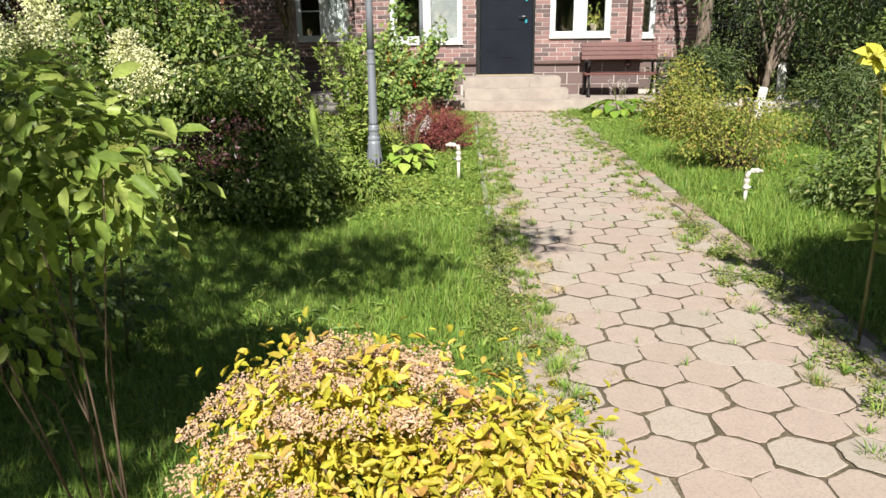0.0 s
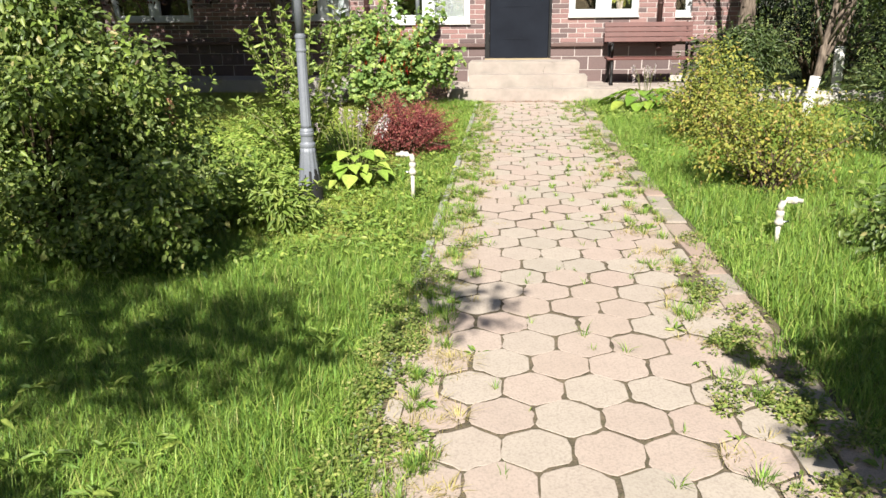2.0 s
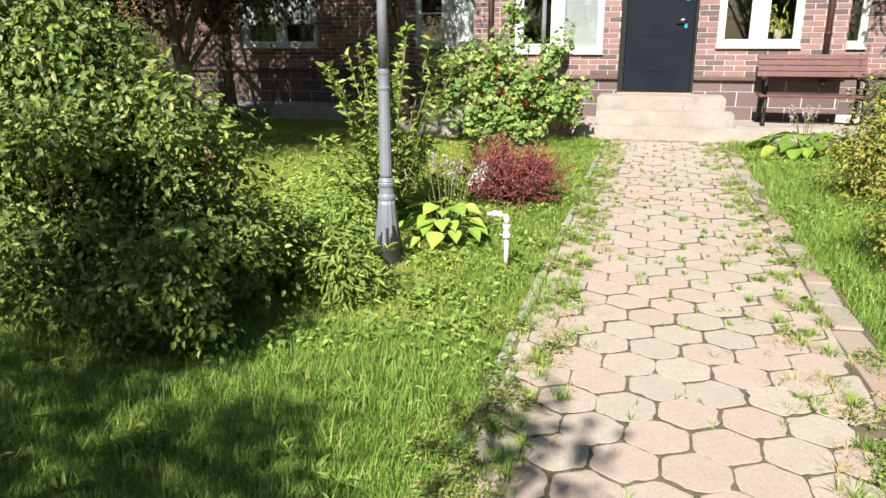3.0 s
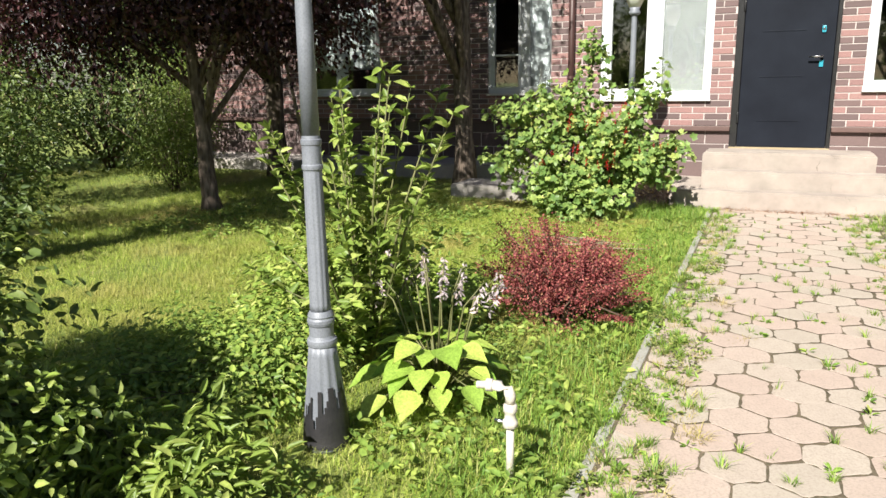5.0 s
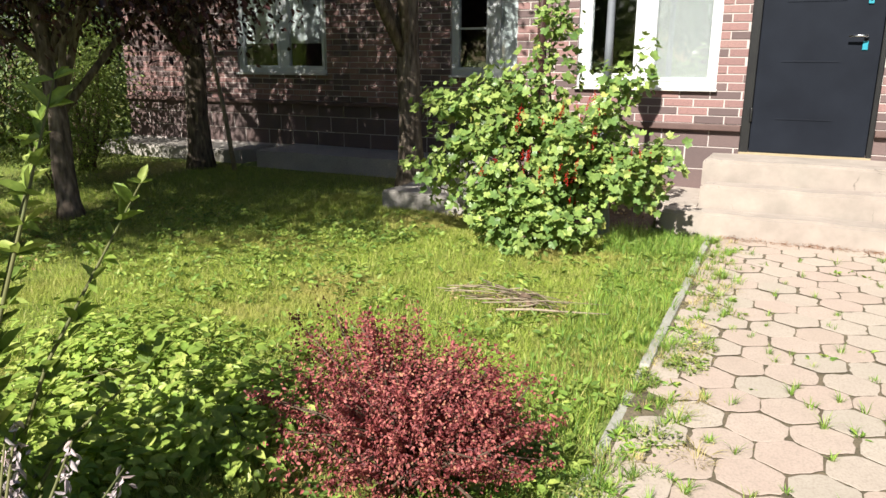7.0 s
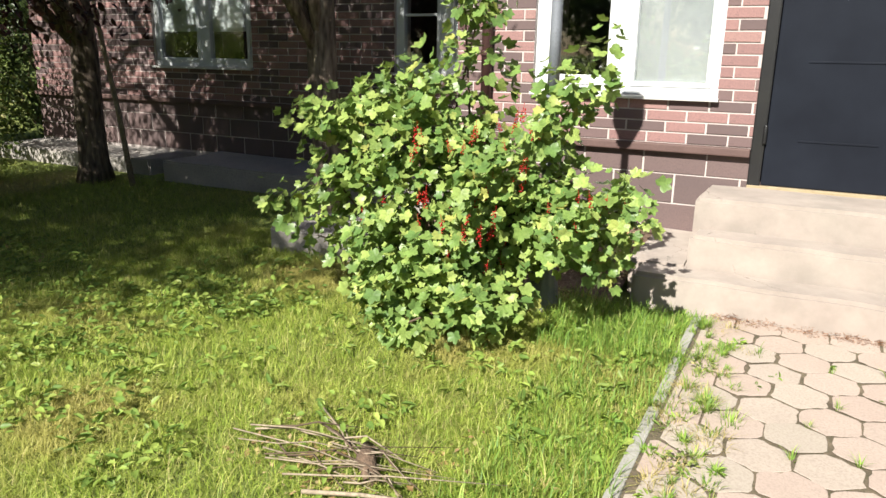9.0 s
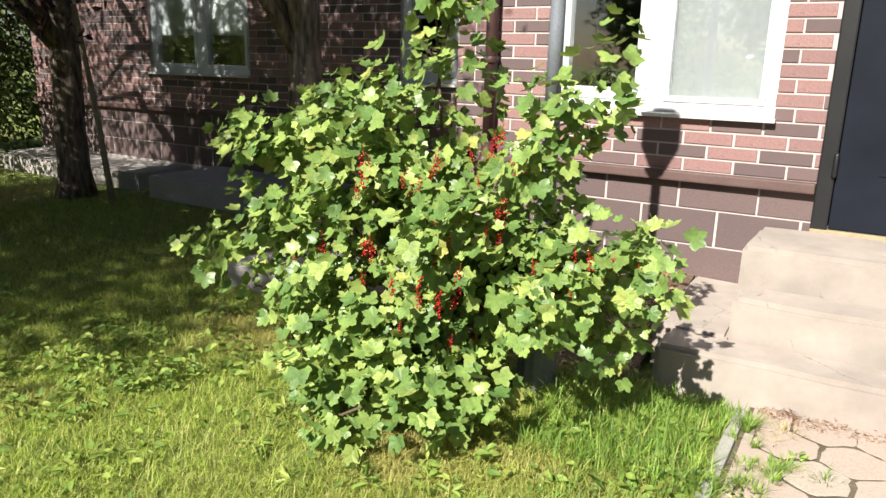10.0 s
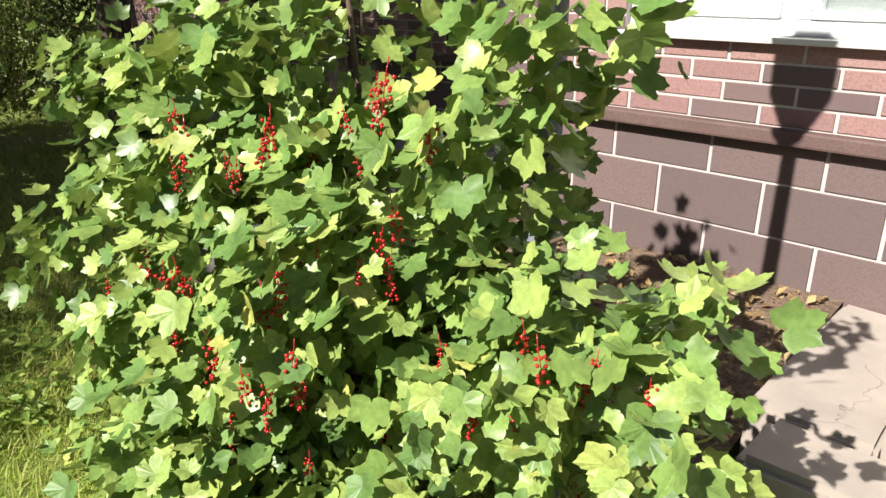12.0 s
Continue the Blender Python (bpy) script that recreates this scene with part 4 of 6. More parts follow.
for p in truss_at:
    ob = new("berry_truss", berry_me)
    ob.parent = currant
    ob.matrix_basis = Matrix.Translation(p) @ pose(0, 0, 0, rb.uniform(-12, 12), rb.uniform(-12, 12), rb.uniform(0, 360)) @ Matrix.Scale(rb.uniform(0.6, 0.95), 4)

# ---- beds beside the path ----
berb = shrub("barberry_bush", -0.28, 7.52, [(0, 0, 0.25, 0.38, 0.34, 0.23), (-0.18, 0.02, 0.40, 0.19, 0.18, 0.17), (0.18, 0.0, 0.33, 0.22, 0.2, 0.17)], 10500, 0.0125, "red_leaf",
             "low dark red barberry bush in the lawn", 21, OVAL, "twig", 0.006, 46, 0.035, 16, 0.5, 0.2)
rb = random.Random(9)
bm = bmesh.new()
spr_p = []
for i in range(120):
    a, t = rb.uniform(0, 2 * math.pi), rb.uniform(0.2, 1.1)
    e = Vector((math.cos(a) * 0.42 * t, math.sin(a) * 0.38 * t, rb.uniform(0.26, 0.50) - 0.14 * t + (0.16 if math.cos(a) < -0.3 and rb.random() < 0.3 else 0)))
    tube(bm, [(0, 0, 0.05), e * 0.55 + Vector((0, 0, 0.08)), e], [0.004, 0.003, 0.0012], 4)
    spr_p += [(e * u + Vector((0, 0, 0.10 * u * (1 - u)))) for u in np.linspace(0.55, 1.0, 13)]
part("spray", bm, M["twig"], berb)
rng = np.random.default_rng(5)
sp = np.repeat(np.array([tuple(p) for p in spr_p]), 14, axis=0) + rng.normal(size=(14 * len(spr_p), 3)) * 0.008
v, f = place_leaves(sp, rng.normal(size=sp.shape) + [0, -0.3, 0.8], rng.normal(size=sp.shape), rng.uniform(0.007, 0.015, len(sp)), OVAL)
tagged(mesh_np("spray_leaves", v, f, M["red_leaf"], berb), kind="stuff")


def hosta(x, y, n, spread, size, label, leaf, seed, flowers=0):
    """Broad ribbed leaves on arching stalks, each its own part; flower stalks above."""
    th = thing("hosta", x, y, 0, label, "plant")
    r = random.Random(seed)
    rows, cols = 7, 6
    bm = bmesh.new()
    g = []
    for i in range(rows + 1):
        u = i / rows
        w = 0.45 * math.sin(math.pi * min(1, u * 1.02) ** 0.75) * (1 - 0.25 * u)
        g.append([bm.verts.new((u, (j / cols * 2 - 1) * w, -0.28 * u * u + 0.26 * (abs(j / cols * 2 - 1)) ** 1.4 * w + 0.012 * math.cos(j * math.pi))) for j in range(cols + 1)])
    for a, b in zip(g, g[1:]):
        for j in range(cols):
            bm.faces.new((a[j], a[j + 1], b[j + 1], b[j])).smooth = True
    bmesh.ops.remove_doubles(bm, verts=bm.verts, dist=1e-4)
    me = bpy.data.meshes.new("leaf")
    bm.to_mesh(me)
    bm.free()
    me.materials.append(M[leaf])
    bs = bmesh.new()
    for i in range(n):
        a = 2.399963 * i + r.uniform(-0.3, 0.3)
        ring = (i + 0.5) / n
        e = Vector((math.cos(a), math.sin(a), 0)) * spread * (0.25 + 0.75 * ring)
        e.z = 0.27 - 0.15 * ring + r.uniform(-0.03, 0.03)
        tube(bs, [(0, 0, 0), e * 0.6 + Vector((0, 0, 0.06)), e], [0.005, 0.004, 0.003], 5)
        ob = new("leaf", me)
        ob.parent = th
        s = size * r.uniform(0.75, 1.15)
        ob.matrix_basis = pose(*e, r.uniform(-14, 14), -6 + 26 * ring + r.uniform(-8, 8), math.degrees(a)) @ Matrix.Scale(s, 4)
    tagged(part("stalkwork", bs, M["stem"], th), kind="stuff")
    for i in range(flowers):
        a = r.uniform(0, 2 * math.pi)
        e = Vector((math.cos(a) * r.uniform(0.05, 0.34) - 0.05, math.sin(a) * r.uniform(0.05, 0.22) + 0.16, r.uniform(0.44, 0.60)))
        bm = bmesh.new()
        tube(bm, [(e.x * 0.2, e.y * 0.4, 0.05), e * 0.6 + Vector((0, 0, 0.10)), e], [0.004, 0.0035, 0.002], 5)
        st = part("flower_stalk", bm, M["stem"], th)
        q = np.random.default_rng(seed + i)
        k = 26
        tt = q.random(k)
        pos = np.array([tuple(e)]) - np.array([[e.x * 0.18, e.y * 0.18, 0.12]]) * tt[:, None] + q.normal(size=(k, 3)) * 0.007
        al = np.stack([q.normal(size=k), q.normal(size=k) - 0.3, -0.9 - q.random(k)], 1)
        v, f = place_leaves(pos, q.normal(size=(k, 3)), al, q.uniform(0.018, 0.032, k), outline_leaf(0.42))
        mesh_np("blossom", v, f, M["lilac"], st)
    return th


hosta(-0.50, 6.42, 42, 0.25, 0.13, "yellow-green hosta with faded lilac flower stalks", "hosta_one", 31, 13)
hosta(2.28, 10.55, 44, 0.46, 0.19, "green hosta clump beside the concrete apron", "weed_one", 32, 9)

# sapling with upright shoots behind the lamp
sap = thing("young_sapling", -0.92, 6.60, 0, "young leafy sapling with upright shoots", "sapling")
rb = random.Random(17)
bm = bmesh.new()
pos, out = [], []
for i in range(34):
    a, t = rb.uniform(0, 2 * math.pi), rb.uniform(0.05, 0.56)
    e = Vector((math.cos(a) * t, math.sin(a) * t, (rb.uniform(1.06, 1.40) if i % 3 else rb.uniform(0.45, 0.8)) - 0.42 * t))
    tube(bm, [(0, 0, 0), e * 0.5 + Vector((0, 0, 0.1)), e], [0.007, 0.005, 0.002], 5)
    for u in np.concatenate([np.linspace(0.15, 0.6, 11), np.linspace(0.64, 1.0, 8)]):
        p = e * float(u) + Vector((0, 0, 0.2 * float(u) * (1 - float(u))))
        for s in (0, 1, 2, 3):
            b = rb.uniform(0, 6.28)
            pos.append(tuple(p))
            out.append((math.cos(b), math.sin(b), rb.uniform(0.1, 0.9)))
tagged(part("shootwork", bm, M["stem"], sap), kind="stuff")
rng = np.random.default_rng(4)
out = np.array(out)
v, f = place_leaves(np.array(pos), out * -0.4 + [0, -0.25, 0.9] + rng.normal(size=out.shape) * 0.35, out, rng.uniform(0.032, 0.074, len(pos)), outline_leaf(0.48))
tagged(mesh_np("leaves", v, f, M["lime_leaf"], sap), kind="stuff")

BIG = [(0.34, 0, 0.50, 0.54, 0.48, 0.48), (-0.08, -0.10, 1.02, 0.50, 0.36, 0.42), (0.42, 0.0, 0.74, 0.48, 0.36, 0.38), (0.62, 0.0, 0.36, 0.46, 0.34, 0.30), (-0.36, -0.05, 1.14, 0.36, 0.32, 0.32), (0.12, -0.12, 1.18, 0.36, 0.26, 0.26)]
rb = random.Random(19)
for i in range(46):
    a = rb.uniform(-0.75, 0.85)
    h = 1.42 - 0.55 * max(0.0, a + 0.1) ** 1.1 - 0.05 * abs(a)
    BIG.append((a, rb.uniform(-0.42, -0.02), h + rb.uniform(-0.12, 0.14), 0.06, 0.06, rb.uniform(0.14, 0.24)))
for i in range(40):
    BIG.append((rb.uniform(-0.05, 1.0), rb.uniform(-0.62, -0.40), rb.uniform(0.15, 0.95), rb.uniform(0.10, 0.2), 0.10, rb.uniform(0.06, 0.12)))
big = shrub("large_shrub", -1.88, 4.95, BIG, 26000, 0.039, "mid_leaf", "large dense green shrub on the lawn", 41, OVAL, "twig", 0.016, 60, 0.05, 12, 0.45, 0.25)
# lighter shoot leaves; their lime colour also stands in for sunlight on the shrub
foliage("shoot_leaves", big, M["lime_leaf"], BIG[1:], 10500, 0.036, OVAL, 46, 8, 0.03, 0.5)
rb = random.Random(23)
for i in range(20):
    a, t = rb.uniform(0, 6.28), rb.uniform(0.2, 1.0)
    p = Vector((0.1 + math.cos(a) * 0.85 * t, math.sin(a) * 0.40 * t, 1.46 - 0.45 * t * t - (0.35 if math.cos(a) > 0.4 else 0)))
    q = np.random.default_rng(100 + i)
    k = 90
    h = q.random(k)
    pp = np.array(tuple(p)) + np.stack([q.normal(size=k) * 0.016 * (1 - h * 0.8), q.normal(size=k) * 0.016 * (1 - h * 0.8), h * 0.14], 1)
    v, f = place_leaves(pp, q.normal(size=(k, 3)), q.normal(size=(k, 3)), q.uniform(0.008, 0.016, k), KITE)
    tagged(mesh_np("flower_spike", v, f, M["rust"], big, "faded brown-pink flower spike" if i == 0 else ""), kind="stuff")

shrub("leafy_perennial", -0.92, 5.42, [(0, 0, 0.17, 0.32, 0.24, 0.15), (0.2, -0.1, 0.13, 0.2, 0.2, 0.11), (-0.35, -0.1, 0.2, 0.3, 0.22, 0.17)], 1900, 0.068, "lime_leaf", "broad-leaved green perennial at the shrub's foot", 43, NARROW, "stem", 0.006, 20, 0.05, 12, 0.9, 0.3, "plant")
shrub("leafy_perennial", -1.25, 6.35, [(0, 0, 0.15, 0.38, 0.28, 0.16), (-0.5, 0.05, 0.10, 0.40, 0.28, 0.11), (0.05, -0.35, 0.10, 0.35, 0.25, 0.11), (-0.5, -0.35, 0.08, 0.35, 0.25, 0.09)], 5200, 0.036, "weed", "low green perennials behind the lamp post", 44, OVAL, "stem", 0.005, 20, 0.05, 12, 1.4, 0.3, "plant")
shrub("leafy_perennial", -1.25, 7.05, [(0, 0, 0.10, 0.40, 0.30, 0.10), (-0.45, 0.1, 0.07, 0.3, 0.3, 0.07)], 2400, 0.048, "fresh_leaf", "bright green leafy perennials beside the sapling", 45, OVAL, "stem", 0.005, 20, 0.05, 12, 1.8, 0.3, "plant")
shrub("leafy_perennial", -1.35, 7.65, [(0, 0, 0.09, 0.50, 0.38, 0.09), (0.45, -0.1, 0.08, 0.35, 0.35, 0.08), (-0.5, 0.2, 0.06, 0.5, 0.4, 0.06)], 3600, 0.052, "fresh_leaf", "lush light green perennials spreading over the lawn", 47, OVAL, "stem", 0.004, 20, 0.05, 12, 1.8, 0.3, "plant")

spi = shrub("golden_spirea", -0.12, 1.42, [(0, 0, 0.28, 0.46, 0.30, 0.24), (-0.18, 0.05, 0.42, 0.26, 0.22, 0.14), (0.25, -0.05, 0.26, 0.26, 0.24, 0.18)], 6800, 0.034, "gold_leaf",
            "golden-leaved spirea with faded pink flower heads", 51, outline_leaf(0.46), "twig", 0.005, 40, 0.04, 14, 0.8, 0.35)
rng = np.random.default_rng(52)
for i in range(60):
    a, t = rng.uniform(0, 6.28), rng.uniform(0.05, 1.0) ** 0.6
    c = np.array([math.cos(a) * 0.46 * t - 0.07, math.sin(a) * 0.32 * t, 0.555 - 0.20 * t * t + rng.uniform(-0.03, 0.02) - (0.07 if math.cos(a) * t > 0.3 else 0)])
    k = 180
    wide = rng.uniform(0.020, 0.038)
    pp = c + np.clip(rng.normal(size=(k, 3)), -1.4, 1.4) * [wide, wide, 0.009]
    v, f = place_leaves(pp, rng.normal(size=(k, 3)) * 0.6 + [0, -0.4, 1], rng.normal(size=(k, 3)), rng.uniform(0.006, 0.011, k), OVAL)
    tagged(mesh_np("flower_head", v, f, M["pink"], spi), kind="stuff")

hyd = shrub("flowering_shrub", -0.84, 1.50, [(-0.02, 0, 0.98, 0.24, 0.18, 0.12), (-0.16, 0.05, 1.04, 0.26, 0.18, 0.14), (-0.22, 0.02, 0.86, 0.22, 0.2, 0.12), (0.10, 0.02, 0.90, 0.14, 0.14, 0.09), (-0.30, 0.1, 0.62, 0.2, 0.2, 0.16)], 1500, 0.058, "lime_leaf",
            "tall shrub with serrated light leaves and cream flower heads", 61, outline_leaf(0.48, 0.10), "twig", 0.0035, 9, 0.06, 8, 0.8, 0.3)
for i, (fx, fy, fz, fs) in enumerate(((0.22, -0.04, 1.14, 0.050), (0.17, 0.0, 1.19, 0.036), (0.02, -0.02, 1.24, 0.055), (-0.10, -0.02, 1.22, 0.05), (-0.25, 0.05, 1.24, 0.06))):
    k = 900
    h = rng.random(k)
    pp = np.array([fx, fy, fz]) + rng.normal(size=(k, 3)) * [fs * 0.62, fs * 0.55, fs * 0.2] * (1.15 - 0.8 * h)[:, None] + np.stack([0 * h, 0 * h, (h - 0.4) * fs * 1.7], 1)
    v, f = place_leaves(pp, rng.normal(size=(k, 3)) + [0, -0.4, 0.8], rng.normal(size=(k, 3)), rng.uniform(0.005, 0.010, k), OVAL)
    mesh_np("flower_head", v, f, M["cream"], hyd)
for i in range(5):
    k = 110
    c = np.array([rng.uniform(0.16, 0.34), rng.uniform(0.0, 0.3), rng.uniform(0.94, 1.02)])
    v, f = place_leaves(c + rng.normal(size=(k, 3)) * [0.035, 0.03, 0.016], rng.normal(size=(k, 3)), rng.normal(size=(k, 3)), rng.uniform(0.008, 0.016, k), KITE)
    mesh_np("dry_head", v, f, M["plum_leaf"], hyd, "dried dark maroon flower head" if i == 0 else "")
shrub("shade_shrub", -1.60, 2.45, [(0, 0, 0.36, 0.50, 0.45, 0.32), (-0.6, 0.2, 0.45, 0.5, 0.5, 0.40)], 4200, 0.042, "dark_leaf", "shaded green shrub beside the lawn", 62, OVAL, "twig", 0.008, 20, 0.08, 14)

herb = thing("tall_herb", -0.72, 2.40, 0, "tall dark herb with long drooping leaves", "plant")
bm = bmesh.new()
tube(bm, [(-0.55, 0.1, 0), (-0.45, 0.0, 0.7), (-0.2, -0.10, 1.12), (0.06, -0.10, 1.16)], [0.006, 0.005, 0.004, 0.003], 6)
tube(bm, [(0.05, -0.10, 1.158), (0.18, -0.12, 1.13), (0.26, -0.12, 1.02)], [0.003, 0.0025, 0.002], 5)
part("stalk", bm, M["stem"], herb)
hp = np.array([[0.26, -0.12, 1.02], [0.24, -0.10, 1.01]])
v, f = place_leaves(hp, np.array([[-0.2, -1, 0.2], [0.6, -0.7, 0.3]]), np.array([[0.15, 0, -1], [0.5, 0, -0.7]]), np.array([0.15, 0.08]), outline_leaf(0.17, 0.06))
tagged(mesh_np("long_leaf", v, f, M["lime_leaf"], herb), kind="stuff")

# tall yellow flower leaning over the path's edge
yf = thing("yellow_flower", 1.50, 2.66, 0, "tall stalk with yellow flower and pale leaves", "flower")
bm = bmesh.new()
tube(bm, [(0.05, 0, 0), (0.02, -0.05, 0.5), (-0.08, -0.12, 1.0), (-0.14, -0.16, 1.12)], [0.008, 0.007, 0.005, 0.004], 6)
part("stalk", bm, M["stem"], yf)
for i, c in enumerate(((-0.14, -0.17, 1.13), (-0.02, -0.12, 1.02), (0.08, -0.05, 1.10))):
    k = 34
    ang = np.linspace(0, 4 * math.pi, k, endpoint=False)
    al = np.stack([np.cos(ang), np.sin(ang) * 0.6, np.sin(ang) * 0.5], 1)
    v, f = place_leaves(np.repeat(np.array([c]), k, 0), np.repeat([[0, -0.7, 0.7]], k, 0) + rng.normal(size=(k, 3)) * 0.45, al + rng.normal(size=(k, 3)) * 0.35, rng.uniform(0.04, 0.08, k), OVAL)
    mesh_np("flower_head", v, f, M["yellow"], yf)
k = 34
pz = rng.uniform(0.45, 1.0, k)
v, f = place_leaves(np.stack([0.02 - 0.09 * (pz - 0.3), -0.05 - 0.08 * (pz - 0.3), pz], 1), rng.normal(size=(k, 3)) * 0.4 + [0, -0.3, 0.8], rng.normal(size=(k, 3)) * [1, 1, 0.3] - [0, 0, 0.5], rng.uniform(0.06, 0.115, k), OVAL)
tagged(mesh_np("leaves", v, f, M["lime_leaf"], yf), kind="stuff")

# ---- right of the path ----
shrub("olive_shrub", 2.34, 6.25, [(0, 0, 0.36, 0.36, 0.30, 0.34), (-0.30, 0.1, 0.34, 0.26, 0.28, 0.30), (0.32, 0.1, 0.40, 0.28, 0.3, 0.32), (-0.15, 0.4, 0.40, 0.28, 0.3, 0.32), (0.0, -0.1, 0.62, 0.2, 0.2, 0.16), (-0.36, 0.05, 0.56, 0.14, 0.14, 0.14)], 4600, 0.030, "olive_leaf", "airy yellow-olive shrub beside the path", 71, OVAL, "twig", 0.005, 70, 0.045, 8, 0.7, 0.2)
shrub("olive_shrub", 2.50, 8.3, [(0, 0, 0.46, 0.40, 0.40, 0.38), (-0.25, 0.0, 0.34, 0.32, 0.34, 0.30), (0.0, 0.1, 0.78, 0.22, 0.22, 0.16)], 4200, 0.034, "olive_leaf", "airy yellow-olive shrub with bare twigs", 72, OVAL, "twig", 0.006, 40, 0.05, 10, 0.7, 0.2)
shrub("dark_perennial", 3.22, 10.4, [(0, 0, 0.48, 0.52, 0.42, 0.44), (0.2, 0, 0.78, 0.36, 0.32, 0.25)], 4000, 0.075, "dark_leaf", "dark green bushy perennial near the bench", 73, NARROW, "stem", 0.007, 24, 0.07, 14)
shrub("round_shrub", 3.85, 7.6, [(0, 0, 0.45, 0.55, 0.5, 0.42), (0.4, 0.1, 0.6, 0.5, 0.5, 0.45)], 4200, 0.055, "dark_leaf", "rounded dark evergreen shrub in the garden", 74, NARROW, "twig", 0.008, 20, 0.07, 14)
shrub("round_shrub", 4.9, 8.2, [(0, 0, 0.65, 0.7, 0.6, 0.62), (0.2, 0, 1.2, 0.6, 0.6, 0.5)], 4200, 0.06, "mid_leaf", "tall green shrub behind the evergreen", 75, OVAL, "twig", 0.010, 20, 0.1, 14)
shrub("side_shrub", 2.86, 4.75, [(0, 0, 0.38, 0.44, 0.42, 0.36), (0.35, 0.2, 0.6, 0.4, 0.4, 0.42), (0.0, -0.4, 0.26, 0.42, 0.35, 0.24), (-0.3, 0.15, 0.2, 0.28, 0.3, 0.18)], 6000, 0.040, "mid_leaf", "leafy green shrub with dry twigs beside the path", 76, OVAL, "dry_stick", 0.007, 30, 0.07, 12)
shrub("side_shrub", 3.3, 3.3, [(0, 0, 0.6, 0.6, 0.6, 0.55), (0.2, 0.1, 1.1, 0.5, 0.5, 0.4)], 3600, 0.06, "mid_leaf", "tall green shrub shading the path's edge", 77, OVAL, "twig", 0.009, 24, 0.09, 14)
shrub("far_shrub", 5.6, 10.8, [(0, 0, 0.8, 0.8, 0.7, 0.8), (0.7, 0.3, 1.2, 0.8, 0.7, 0.8)], 4200, 0.065, "dark_leaf", "dense dark garden shrub in the distance", 78, OVAL, "twig", 0.012, 20, 0.12, 14)

tree("fruit_tree", 4.05, 10.2, 2.0, 0.05, (0.34, 0.15), [(0.5, 0.2, 2.0, 0.9, 0.9, 0.5), (-0.3, 0.0, 1.85, 0.5, 0.5, 0.25), (0.9, 0.0, 1.5, 0.6, 0.5, 0.35)], 2600, 0.10, "dark_leaf",
     "leaning fruit tree with whitewashed trunk", 81, NARROW, 0.22, 7)
tree("fruit_tree", 4.95, 11.6, 2.2, 0.055, (-0.05, 0.1), [(0.3, 0.2, 2.1, 0.9, 0.9, 0.5), (0.0, -0.2, 1.6, 0.6, 0.5, 0.35)], 2200, 0.09, "dark_leaf", "fruit tree with whitewashed trunk near the house", 82, NARROW, 0.32, 8)
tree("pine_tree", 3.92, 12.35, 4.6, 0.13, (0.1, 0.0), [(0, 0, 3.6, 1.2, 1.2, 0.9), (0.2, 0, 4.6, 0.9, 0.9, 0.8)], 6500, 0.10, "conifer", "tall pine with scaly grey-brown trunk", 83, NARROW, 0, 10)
stone_rng = random.Random(6)
for i in range(7):
    bm = bmesh.new()
    bmesh.ops.create_icosphere(bm, subdivisions=2, radius=1)
    for v_ in bm.verts:
        v_.co *= 1 + 0.28 * noise.noise(v_.co * 1.6 + Vector((i * 3.1, 0, 0)))
    st = tagged(part("boulder", bm, M["stone"]), "pale rough boulder in a rockery", "stone", "rockery stones")
    st.matrix_basis = pose(4.15 + i * 0.20, 11.25 + stone_rng.uniform(-0.25, 0.3), 0.07, 0, 0, stone_rng.uniform(0, 360)) @ Matrix.Diagonal((stone_rng.uniform(0.12, 0.24), stone_rng.uniform(0.1, 0.18), stone_rng.uniform(0.09, 0.15), 1))

# ---- left: trees and shrubs before the house ----
tree("purple_plum_tree", -4.55, 9.75, 3.2, 0.085, (-0.30, 0.1), [(-0.2, 0.0, 2.25, 1.4, 1.1, 0.60), (0.7, 0.5, 2.35, 1.0, 1.0, 0.70), (-1.1, -0.5, 2.1, 1.1, 0.8, 0.5), (0, 0.3, 3.2, 1.6, 1.4, 0.8), (1.3, 0.8, 2.75, 0.8, 0.9, 0.6), (0.2, 1.0, 2.1, 0.9, 0.7, 0.45), (-1.8, -0.6, 2.25, 0.9, 0.8, 0.5)], 52000, 0.062, "plum_leaf",
     "purple-leaved plum tree with a low spreading crown", 91, OVAL, 0, 12)
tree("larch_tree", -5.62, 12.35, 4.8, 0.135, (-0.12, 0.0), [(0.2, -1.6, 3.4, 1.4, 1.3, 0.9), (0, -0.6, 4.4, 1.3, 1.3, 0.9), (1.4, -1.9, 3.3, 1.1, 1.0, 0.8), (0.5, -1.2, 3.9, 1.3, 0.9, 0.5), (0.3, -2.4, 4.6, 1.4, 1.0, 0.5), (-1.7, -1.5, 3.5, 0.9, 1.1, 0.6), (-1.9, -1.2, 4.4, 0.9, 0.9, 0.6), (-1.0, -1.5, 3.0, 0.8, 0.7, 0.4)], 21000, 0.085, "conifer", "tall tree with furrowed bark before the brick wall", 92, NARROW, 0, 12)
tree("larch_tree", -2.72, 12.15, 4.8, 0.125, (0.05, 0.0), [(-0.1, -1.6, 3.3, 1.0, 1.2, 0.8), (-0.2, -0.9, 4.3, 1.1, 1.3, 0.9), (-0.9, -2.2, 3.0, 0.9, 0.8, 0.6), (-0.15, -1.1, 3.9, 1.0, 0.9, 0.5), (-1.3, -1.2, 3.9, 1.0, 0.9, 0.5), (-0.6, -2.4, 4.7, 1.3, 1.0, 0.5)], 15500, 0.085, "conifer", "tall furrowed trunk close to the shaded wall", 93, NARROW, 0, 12)
